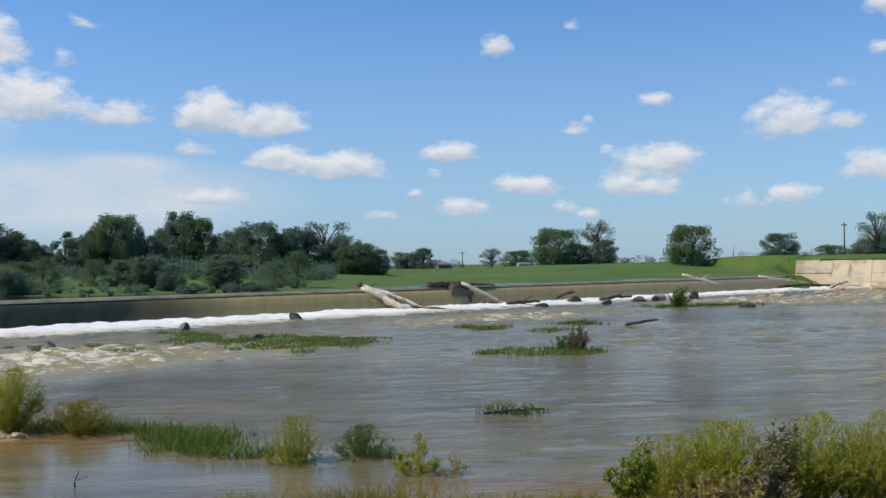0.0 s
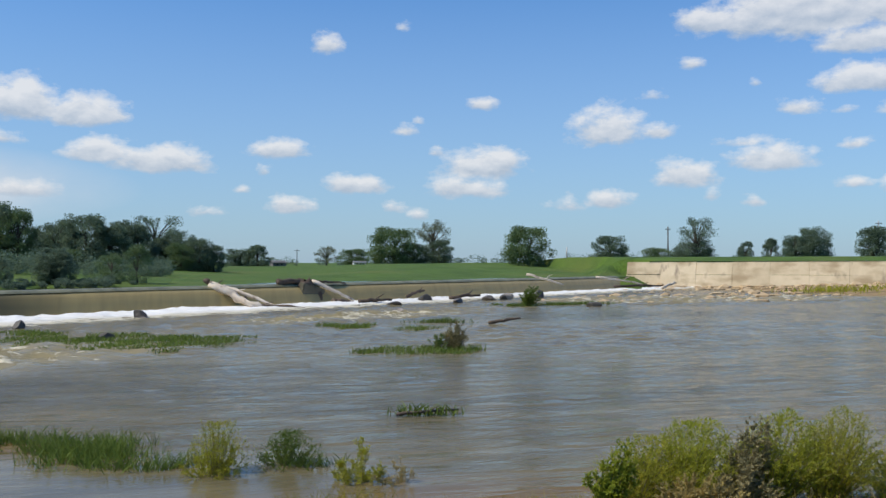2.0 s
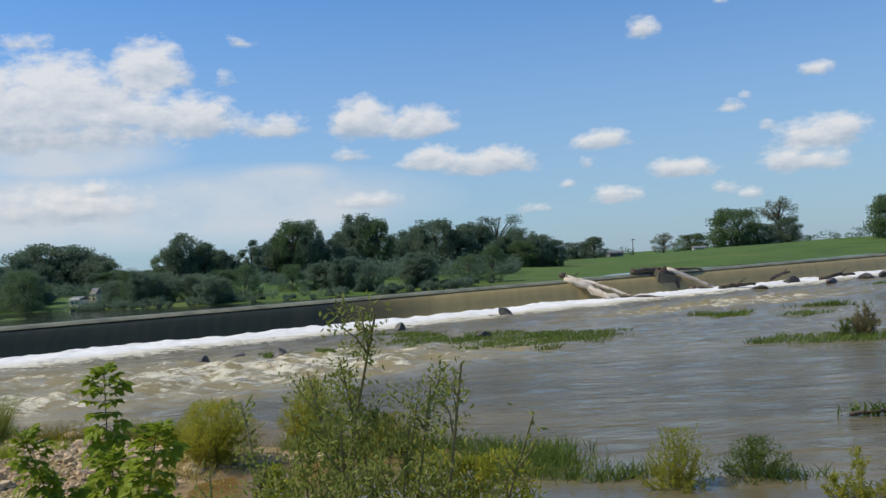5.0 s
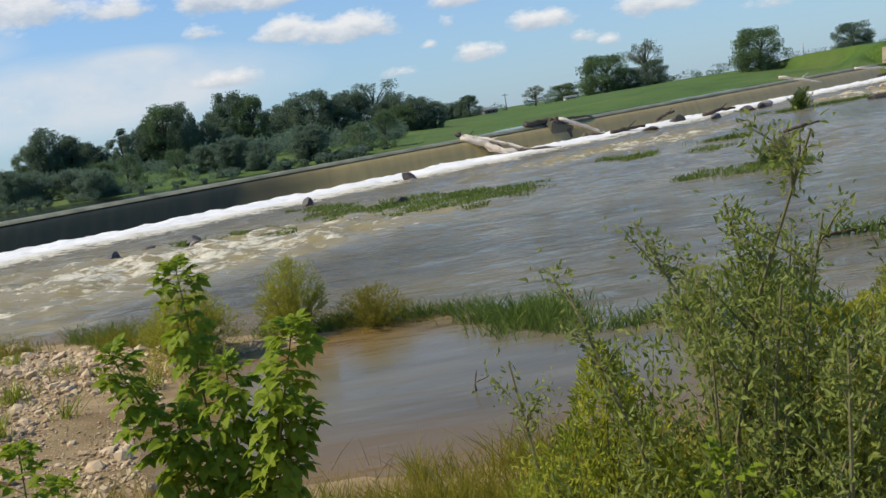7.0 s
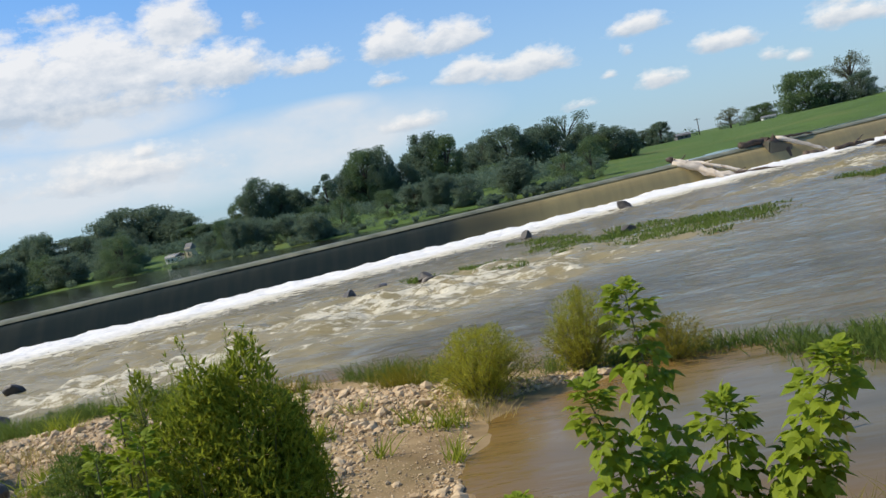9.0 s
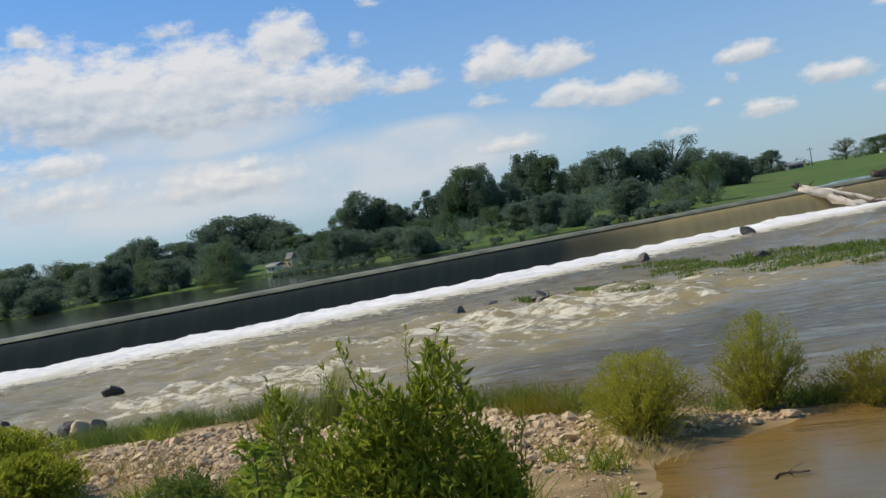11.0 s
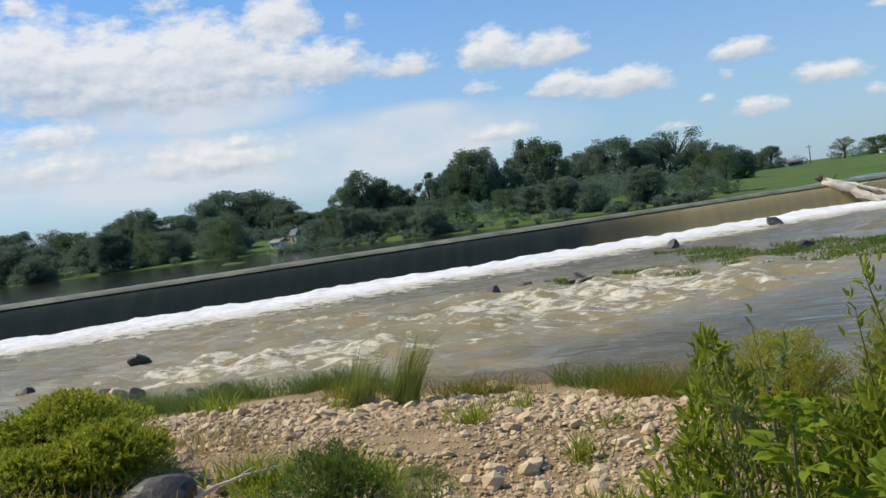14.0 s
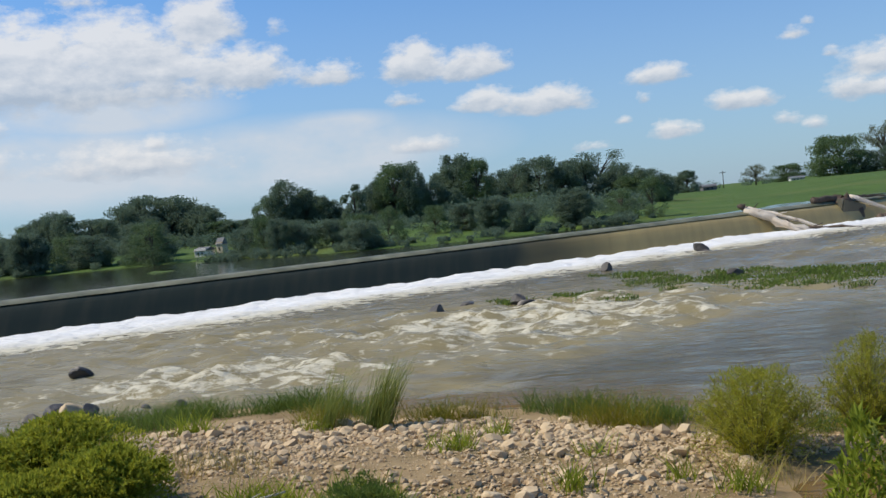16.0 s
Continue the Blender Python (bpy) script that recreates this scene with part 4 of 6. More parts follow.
# the nearer row of lower trees along the far waterline, with a gap at the cabin
front = np.random.default_rng(404)
bank_x, bank_y = [-170, -110, -75, -60, -47, -40, -34, -27, -20, -12, -5], [42, 66, 75, 80, 80, 75.5, 70.5, 66.5, 65.0, 66.5, 70.8]
for fx in np.arange(-112, -5, 1.9):
    if not -45.0 < fx < -39.5:
        fx = float(fx + front.normal(0, 0.6))
        near = fx > -40
        TREES.append((fx, float(np.interp(fx, bank_x, bank_y) + front.uniform(2.0, 11)), float(front.uniform(2.9, 4.4) if near else front.uniform(3.6, 5.6)), float(front.uniform(1.0, 1.7) if near else front.uniform(1.6, 2.5)), "lbtbt"[int(front.integers(5))]))
# each broad group is several narrower crowns side by side
grove = []
for tx, ty, tz, tw, tk in TREES:
    if tx < 5 and ty > 88 and tk in "bt" and tw > 2.6:
        for side in (-0.62, 0.62):
            grove.append((tx + side * tw, ty + float(front.uniform(-1.5, 2.5)), tz * float(front.uniform(0.78, 0.97)), tw * float(front.uniform(0.50, 0.68)), "btt"[int(front.integers(3))]))
        tw *= 0.74
    grove.append((tx, ty, tz, tw, tk))
for tx, ty, tz, tw, tk in grove:
    tb = height(tx, ty)
    th = max(tz - tb, 2.0) * 1.02
    cm, tm = TREE_KINDS[tk][int(rng.integers(len(TREE_KINDS[tk])))]
    tree = empty("tree", tx, ty, tb)
    wf = tw / {"b": 0.44, "t": 0.34, "p": 0.28, "s": 0.46, "c": 0.42, "l": 0.48}[tk]
    tree.scale = (wf, wf, th)
    tree.rotation_euler = (0, 0, float(rng.uniform(0, 6.28)))
    tagged(tree, TREE_LABEL[tk], "tree", "far bank trees")
    for nm, me in (("crown", cm), ("trunk", tm)):
        ob = new(nm, me)
        ob.parent = tree

# undergrowth along the far bank, and the hazy woods behind
def undergrowth(name, line, n, depth, hlo, hhi, leaf, label, seed, per=60, lift=0.0):
    """Rounded clumps of leaves strewn along a line, as one sheet."""
    r = np.random.default_rng(seed)
    line = np.array(line, float)
    seg = np.r_[0, np.cumsum(np.linalg.norm(np.diff(line, axis=0), axis=1))]
    t = r.uniform(0, seg[-1], n)
    x, y = np.interp(t, seg, line[:, 0]), np.interp(t, seg, line[:, 1]) + r.uniform(0, depth, n)
    h = hlo + (hhi - hlo) * r.uniform(0, 1, n) ** 1.7
    z = land(x, y) + lift
    at = np.repeat(np.stack([x, y, z], 1), per, 0)
    hh = np.repeat(h, per)
    d = unit(r.normal(size=(n * per, 3)))
    at = at + d * hh[:, None] * [0.75, 0.75, 0.5] * r.uniform(0.5, 1.05, n * per)[:, None] + np.stack([0 * hh, 0 * hh, hh * 0.5], 1)
    ln = leaf * r.uniform(0.7, 1.3, n * per)
    V, F = leaves(at, d + r.normal(size=d.shape) * 0.8, ln, ln * 0.8, r)
    return tagged(raw(name, V, F, M_CROWN), label, "bushes", kind="stuff")


undergrowth("bank_hedge", [(-170, 42.5), (-110, 66.5), (-75, 75.5), (-60, 80.5), (-45, 82.5)], 150, 4, 0.4, 1.3, 0.13, "dense green bushes overhanging the far waterline", 9, 230)
undergrowth("bank_hedge", [(-39, 75.5), (-34, 71), (-27, 67), (-20, 65.5), (-12, 67), (-5, 71.2)], 150, 4, 0.25, 0.75, 0.10, "dense green bushes overhanging the far waterline", 12, 200)
undergrowth("wood_edge", [(-130, 78), (-90, 88), (-62, 94), (-38, 86), (-20, 80), (-8, 83), (-3, 100)], 190, 14, 1.0, 2.3, 0.17, "dense young growth at the edge of the far woods", 10, 260)
undergrowth("far_woods", [(-330, 90), (-200, 105), (-130, 118), (-92, 130), (-60, 140), (-25, 160), (0, 168)], 300, 22, 2.0, 3.8, 0.28, "distant dark woods behind the river", 6, 170)
undergrowth("far_hedge", [(5, 270), (60, 300), (120, 250), (180, 190), (230, 90), (260, 10)], 230, 12, 1.4, 3.4, 0.34, "distant low hedges and woods on the plain", 7, 110)


# ---- plants on the near bank ----
def stem_path(base, tip, bend, r, n=6):
    base, tip = np.asarray(base, float), np.asarray(tip, float)
    t = np.linspace(0, 1, n)[:, None]
    side = r.normal(size=3) * [1, 1, 0.2] * bend
    P = base + (tip - base) * t
    P += side * np.sin(math.pi * t) + np.stack([0 * t[:, 0], 0 * t[:, 0], 0.12 * np.linalg.norm(tip - base) * np.sin(math.pi * t[:, 0])], 1) * (bend * 2)
    return P


def shrub(name, x, y, top, spread, stems, leaf, wide, per, mat, label, category, seed, twigs=8, up=0.55, group="", stem_mat=None, jitter=0.5, sink=0.05, twig_len=0.32, low=0.15, full=2.4, dome=0, upright=0.0, tips=(), fine=1.0, flare=0.0):
    """A shrub: an Empty with every main stem a part, and its foliage."""
    per, leaf = int(per * full), leaf * (1.0 if leaf < 0.045 else 1.3)
    r = np.random.default_rng(seed)
    z = height(x, y)
    z = max(z, -0.25)
    ob = tagged(empty(name, x, y, z), label, category, group)
    H = top - z
    LA, LW = [], []
    for k in range(stems):
        a = 2 * math.pi * (k + r.uniform(0, jitter)) / stems
        d = spread * math.sqrt(r.uniform(0.05, 1.0))
        h = H * (1 - 0.45 * (d / spread) ** 2) * r.uniform(0.82, 1.0) if k else H
        tip = np.array([d * math.cos(a), d * math.sin(a), h]) if k else np.array([0.05, 0, H])
        if k < len(tips):
            tip = np.array(tips[k]) - [x, y, z]
        P = stem_path((0.12 * spread * math.cos(a), 0.12 * spread * math.sin(a), -sink), tip, 0.05 * H, r)
        pieces = [tube(P, 0.0045 * H + 0.004, 0.0012 * H + 0.001)]
        for j in range(twigs):
            t = r.uniform(low, 0.97)
            i = t * (len(P) - 1)
            i0 = min(int(i), len(P) - 2)
            p = P[i0] + (P[i0 + 1] - P[i0]) * (i - i0)
            b = r.uniform(0, 2 * math.pi)
            w = np.array([math.cos(b), math.sin(b), up + r.normal(0, 0.25)])
            ln = twig_len * H * r.uniform(0.35, 1.0) * (1.15 - t * 0.7)
            q = p + unit(w) * ln
            tw = np.array([p, (p + q) / 2 + r.normal(size=3) * ln * 0.06, q])
            pieces.append(tube(tw, 0.0018 * H + 0.001, 0.001, 3))
            m = per
            s = r.uniform(0.1, 1.03, m)[:, None]
            LA.append(p + (q - p) * s + r.normal(size=(m, 3)) * 0.012 * H)
            LW.append(unit(w) * 0.55 + r.normal(size=(m, 3)) * 0.75)
        s = r.uniform(low + 0.1, 1.02, per * 2)
        idx = s * (len(P) - 1)
        i0 = np.minimum(idx.astype(int), len(P) - 2)
        LA.append(P[i0] + (P[i0 + 1] - P[i0]) * (idx - i0)[:, None] + r.normal(size=(per * 2, 3)) * 0.01 * H)
        LW.append(r.normal(size=(per * 2, 3)) + [0, 0, 0.5])
        V, F = joined(pieces)
        raw("stem", V, F, stem_mat or M_STEM, ob)
    if dome:
        # clumps of leaves that fill the bush out to its rounded surface
        k = max(8, dome // 45)
        zc = r.uniform(0.04, 1.0, k) ** 0.85
        ang = r.uniform(0, 2 * math.pi, k)
        rr = r.uniform(0.0, 1.0, k) ** 0.5 * (np.sqrt(1 - 0.80 * zc**2.5) * (1 - flare) + flare * (0.35 + 0.65 * zc)) * (0.80 + 0.45 * vnoise(np.cos(ang) * 2.1 + seed, np.sin(ang) * 2.1 + zc * 3, seed))
        d = unit(np.stack([np.cos(ang) * rr, np.sin(ang) * rr, 0.25 + 0.5 * zc], 1))
        C = np.stack([np.cos(ang) * rr * spread, np.sin(ang) * rr * spread, zc * H * 0.97 * fine * (0.86 + 0.22 * vnoise(np.cos(ang) * rr * 4 + seed, np.sin(ang) * rr * 4, seed + 3))], 1)
        cs = spread * r.uniform(0.07, 0.17, k)
        pick = r.integers(0, k, dome)
        LA.append(C[pick] + r.normal(size=(dome, 3)) * cs[pick][:, None] * [0.8, 0.8, 0.8 + upright])
        LW.append(d[pick] * 0.6 + r.normal(size=(dome, 3)) * 0.7 + [0, 0, 0.25 + upright])
    at, way = np.concatenate(LA), np.concatenate(LW)
    ln = leaf * r.uniform(0.6, 1.25, len(at))
    V, F = leaves(at, way, ln, ln * wide, r)
    raw("foliage", V, F, mat, ob)
    return ob


def sprays(name, x, y, top, spread, shoots, leaf, wide, per, mat, label, category, seed, group="", lean=(0.06, 0.0), low=0.15, stems=8, side=0.62, arch=0.25, twigs=4, twig_len=0.16, fill=0, rise=0.55, stem_mat=None):
    """A ragged bush: shoots that fan out of one foot, each set with narrow leaves; the main stems are parts."""
    r = np.random.default_rng(seed)
    z = max(height(x, y), -0.25)
    ob = tagged(empty(name, x, y, z), label, category, group)
    H, per, fill = top - z, per * 2, int(fill * 1.8)
    u = np.sqrt(r.uniform(0, 1, shoots))
    a = r.uniform(0, 2 * math.pi, shoots)
    tall = H * (1 - side * u**2) * r.uniform(0.62, 1.0, shoots)
    tall[:4] = H * r.uniform(0.93, 1.0, 4)
    u[:4] *= 0.5
    C = np.stack([np.cos(a) * u * spread + lean[0] * tall, np.sin(a) * u * spread + lean[1] * tall, tall], 1)
    A = np.stack([np.cos(a) * u * spread * 0.16, np.sin(a) * u * spread * 0.16, np.full(shoots, -0.04)], 1)
    B = A * 0.45 + C * 0.55 + np.stack([-C[:, 0] * arch * 0.5, -C[:, 1] * arch * 0.5, tall * arch * 0.7], 1) + r.normal(size=(shoots, 3)) * 0.03 * H

    def on(k, t):
        t = t[:, None]
        return (1 - t) ** 2 * A[k] + 2 * t * (1 - t) * B[k] + t**2 * C[k]

    def way(k, t):
        t = t[:, None]
        return unit((1 - t) * (B[k] - A[k]) + t * (C[k] - B[k]))

    LA, LW, LS, thin = [], [], [], []
    n = shoots * per
    k, t = np.repeat(np.arange(shoots), per), low + (1.02 - low) * r.uniform(0, 1, n) ** 0.8
    LA.append(on(k, t) + r.normal(size=(n, 3)) * 0.006 * H)
    LW.append(way(k, t) * 0.75 + r.normal(size=(n, 3)) * 0.6 + [0, 0, 0.1])
    LS.append(1.15 - 0.5 * t)
    m = shoots * twigs
    k, t = np.repeat(np.arange(shoots), twigs), r.uniform(low, 0.9, m)
    p = on(k, t)
    d = unit(way(k, t) * rise + unit(r.normal(size=(m, 3))) * 0.8 + [0, 0, 0.15])
    q = p + d * (twig_len * H * r.uniform(0.4, 1.0, m) * (1.1 - 0.6 * t))[:, None]
    h = max(4, per // 3)
    w = r.uniform(0.1, 1.03, (m, h, 1))
    LA.append((p[:, None] * (1 - w) + q[:, None] * w).reshape(-1, 3) + r.normal(size=(m * h, 3)) * 0.005 * H)
    LW.append(np.repeat(d, h, 0) * 0.7 + r.normal(size=(m * h, 3)) * 0.6)
    LS.append(np.full(m * h, 0.85))
    for c in range(shoots):
        tt = np.linspace(0, 1, 6)
        v = tube(on(np.full(6, c), tt), 0.004 * H + 0.003, 0.0012)
        if c < stems:
            raw("stem", v[0], v[1], stem_mat or M_STEM, ob)
        else:
            thin.append(v)
    for c in range(0, m, 2):
        thin.append(tube([p[c], (p[c] + q[c]) / 2, q[c]], 0.0014 * H + 0.001, 0.0008, 3))
    V, F = joined(thin)
    raw("branchwork", V, F, stem_mat or M_STEM, ob)
    if fill:
        # the shaded inside of the bush
        up, turn = r.uniform(0, 1, fill) ** 0.85, r.uniform(0, 2 * math.pi, fill)
        rad = np.sqrt(1 - up**2.6) * r.uniform(0, 1, fill) ** 0.42
        rad *= 0.72 + 0.50 * vnoise(np.cos(turn) * 2.6 + seed, np.sin(turn) * 2.6 + up * 3.0, seed)
        up *= 0.80 + 0.24 * vnoise(np.cos(turn) * rad * 3.4 + seed, np.sin(turn) * rad * 3.4, seed + 5)
        g = np.stack([np.cos(turn) * rad, np.sin(turn) * rad, up], 1)
        LA.append(g * [spread, spread, H] + np.stack([lean[0] * H * up, lean[1] * H * up, 0 * up], 1))
        LW.append(g * 0.5 + r.normal(size=(fill, 3)) * 0.6 + [0, 0, 0.45])
        LS.append(np.ones(fill))
    ln = leaf * r.uniform(0.6, 1.3, sum(map(len, LA))) * np.concatenate(LS)
    V, F = leaves(np.concatenate(LA), np.concatenate(LW), ln, ln * wide, r)
    raw("foliage", V, F, mat, ob)
    return ob


shrub("willow_shrub", -3.72, 6.45, 3.00, 0.55, 12, 0.030, 0.40, 26, M_WILLOW, "slender young willow with small grey-green leaves", "shrub", 21, twigs=16, up=1.3, twig_len=0.18, low=0.2, full=2.2, dome=1200, fine=0.62,
      tips=((-3.61, 6.37, 3.00), (-3.30, 6.34, 2.80), (-4.28, 6.86, 2.56), (-4.01, 6.92, 2.74), (-3.45, 6.7, 2.70), (-3.05, 6.6, 2.55), (-4.50, 7.0, 2.30), (-3.8, 6.6, 2.80)))
sprays("willow_shrub", -3.80, 6.65, 2.80, 1.0, 84, 0.036, 0.36, 70, M_WILLOW, "fan of young willow shoots with narrow grey-green leaves", "shrub", 22, twigs=6, low=0.12, side=0.55, fill=4500)
sprays("willow_shrub", -4.30, 6.90, 2.30, 0.55, 50, 0.038, 0.34, 50, M_LUSH, "bushy low willow with dense yellow-green leaves on the bank", "shrub", 122, twigs=5, fill=6000)
sprays("willow_shrub", -3.45, 6.85, 2.42, 0.74, 60, 0.036, 0.30, 50, M_YELLOW, "low yellowing willow brush beside the taller willow", "shrub", 23, twigs=5, fill=9000)
sapling_spots = ((-4.0, 6.3, 2.16), (-3.85, 6.2, 2.02))
sprays("weed_bush", -8.92, 9.85, 2.74, 0.66, 130, 0.058, 0.30, 50, M_WEED, "big leafy green weed bush on the gravel bank", "bush", 24, twigs=5, low=0.2, side=0.45, fill=10000, stems=12, twig_len=0.14)
sprays("weed_bush", -9.20, 9.76, 2.64, 0.40, 12, 0.046, 0.32, 44, M_WILLOW, "thin straggly weed with dry seed tips on the bank", "bush", 34, twigs=5, lean=(-0.10, 0.0), side=0.3)
sprays("weed_bush", -9.52, 10.05, 2.50, 0.42, 56, 0.058, 0.28, 44, M_WEED, "leafy dark green flank of a weed bush", "bush", 137, twigs=4, fill=2500)
sprays("weed_bush", -8.58, 9.98, 2.34, 0.38, 50, 0.058, 0.28, 44, M_WEED, "leafy green side of a weed bush on the bank", "bush", 37, twigs=4, fill=4500)
for bx, by, bt, bs, sd in ((-16.4, 16.4, 1.56, 1.05, 25), (-15.5, 15.7, 1.32, 0.78, 35), (-17.3, 15.6, 1.50, 1.0, 36), (-16.2, 15.2, 1.20, 0.8, 41)):
    sprays("weed_bush", bx, by, bt, bs, 130, 0.064, 0.34, 46, M_LUSH, "wide rounded green bush on the gravel bank", "bush", sd, twigs=6, group="bank bushes", side=0.40, fill=3800, low=0.2)
sprays("weed_clump", -12.3, 13.9, 1.36, 0.62, 80, 0.060, 0.22, 34, M_REED, "low dark green weed clump on the gravel", "weed", 38, twigs=3, fill=2500)
sprays("weed_clump", -11.5, 13.8, 1.22, 0.52, 60, 0.046, 0.2, 30, M_WILLOW, "low yellowish weed clump on the gravel", "weed", 39, twigs=3, fill=1200)
sprays("weed_clump", -13.0, 13.9, 1.05, 0.45, 36, 0.046, 0.24, 30, M_WEED, "low dark green weed clump on the gravel", "weed", 40, twigs=3, fill=800)
sprays("yellow_bush", -8.40, 18.4, 1.20, 0.92, 120, 0.062, 0.14, 42, M_YELLOW, "feathery yellow-green brush at the water's edge", "bush", 26, group="yellow brush on the shore", low=0.06, side=0.45, twigs=5, fill=4500)
sprays("yellow_bush", -6.85, 19.2, 1.40, 0.66, 90, 0.060, 0.14, 42, M_YELLOW, "feathery yellow-green brush at the water's edge", "bush", 27, group="yellow brush on the shore", low=0.06, side=0.5, twigs=5, fill=2500)
sprays("yellow_bush", -5.55, 19.0, 0.72, 0.75, 60, 0.060, 0.14, 34, M_OLIVE, "low olive brush trailing along the water's edge", "bush", 126, group="yellow brush on the shore", low=0.06, side=0.5, twigs=4, fill=1500)
sprays("yellow_bush", -1.15, 15.8, 0.80, 0.55, 60, 0.050, 0.2, 34, M_YELLOW, "yellowing brush standing in shallow water", "bush", 28, group="flooded brush", fill=1200)
sprays("green_bush", -0.05, 16.1, 0.55, 0.62, 60, 0.054, 0.2, 30, M_REED, "low dark green leafy bush in shallow water", "bush", 29, group="flooded brush", fill=1200)
shrub("yellow_bush", 0.85, 14.7, 0.62, 0.42, 10, 0.045, 0.2, 14, M_YELLOW, "yellowing brush standing in shallow water", "bush", 30, twigs=9, up=1.2, group="flooded brush")
shrub("dry_bush", 1.35, 14.5, 0.35, 0.45, 8, 0.04, 0.2, 12, M_DRY, "flattened dry brush in shallow water", "bush", 31, twigs=8, up=0.2, group="flooded brush")
# the thicket beside the inlet
GREENISH, GOLDEN, CURLED = "bushy green brush leaning in the bank thicket", "feathery yellow-green brush in the bank thicket", "tall weed with curled dull brownish leaves"
for k, (bx, by, bt, bs, ns, lf, wd, bm_, lab, fl) in enumerate((
        (3.30, 11.70, 1.00, 0.36, 22, 0.080, 0.40, M_WEED, "upright dark weed with broad pale-edged leaves", 0), (3.95, 12.20, 0.96, 0.72, 80, 0.058, 0.16, M_YELLOW, GOLDEN, 900), (4.60, 12.20, 1.12, 0.80, 110, 0.062, 0.20, M_LUSH, GREENISH, 1800),
        (5.20, 11.75, 1.22, 0.36, 22, 0.085, 0.40, M_CURLED, CURLED, 0), (4.25, 11.35, 0.62, 0.62, 30, 0.080, 0.38, M_DRY, "flattened dry brown weed in the thicket", 0), (4.90, 11.4, 0.80, 0.50, 26, 0.080, 0.40, M_CURLED, CURLED, 0),
        (5.75, 11.95, 1.18, 0.78, 120, 0.062, 0.18, M_LUSH, GREENISH, 1800), (6.50, 11.85, 1.24, 0.74, 120, 0.060, 0.16, M_YELLOW, GOLDEN, 1600), (7.50, 11.60, 0.78, 0.80, 90, 0.056, 0.16, M_YELLOW, GOLDEN, 1200),
        (6.90, 9.85, 0.78, 0.14, 4, 0.085, 0.5, M_WEED, "single dark leafy stalk on the shore", 0), (7.65, 9.25, 0.62, 0.36, 10, 0.090, 0.5, M_WEED, "dark green broad-leaved weed on the gravel shore", 0),
        (9.05, 9.95, 1.00, 0.36, 70, 0.052, 0.15, M_YELLOW, "upright feathery yellow brush on the shore", 500), (9.65, 10.05, 0.66, 0.50, 50, 0.050, 0.16, M_OLIVE, "low olive brush at the water's edge", 400), (9.30, 8.90, 0.66, 0.24, 8, 0.060, 0.36, M_CURLED, CURLED, 0),
        (10.75, 8.75, 0.98, 0.50, 34, 0.075, 0.38, M_PALE, "rounded bush of pale grey-green leaves", 200), (10.30, 9.30, 0.74, 0.55, 60, 0.050, 0.16, M_YELLOW, GOLDEN, 600), (12.90, 9.30, 0.66, 0.60, 50, 0.050, 0.18, M_YELLOW, GOLDEN, 600))):
    sprays("thicket_bush", bx, by, bt - 0.02, bs, ns, lf, wd, 34 if ns > 40 else 24, bm_, lab, "bush", 60 + k, group="bank thicket", lean=(0.22, 0.0), fill=fl, stems=6 if ns > 10 else 3, twigs=4 if ns > 10 else 2, low=0.08, side=0.40)


# a box elder sapling: every leaflet is a blade of its own
def compound_leaf():
    """A stalk with five pointed, folded leaflets, one unit long."""
    outline = [(0, 0), (0.30, 0.14), (0.42, 0.34), (0.33, 0.52), (0.34, 0.60), (0.15, 0.83), (0, 1.0)]
    V, F = tube([(0, 0, 0), (0, 0.3, 0.03), (0, 0.62, 0.0)], 0.012, 0.006, 4)
    V, F = [tuple(v) for v in V], list(F)
    for bx, by, turn, size, droop in ((0, 0.60, 0.0, 0.46, -0.35), (0, 0.56, 1.05, 0.40, -0.30), (0, 0.56, -1.05, 0.40, -0.42), (0, 0.34, 1.25, 0.36, -0.45), (0, 0.34, -1.25, 0.36, -0.30)):
        o, c, sn = len(V), math.cos(turn), math.sin(turn)
        for x, y in outline:
            for sx in (0, x, -x):
                lx, ly, lz = sx * size, y * size, (0.25 * abs(sx) + droop * y * y) * size
                V.append((bx + lx * c - ly * sn, by + lx * sn + ly * c, lz))
        for k in range(len(outline) - 1):
            a, b = o + 3 * k, o + 3 * k + 3
            F += [(a, a + 1, b + 1, b), (a, b, b + 2, a + 2)]
    me = bpy.data.meshes.new("leaf")
    me.from_pydata(V, [], F)
    me.materials.append(M_ELDER)
    return me


LEAF = compound_leaf()


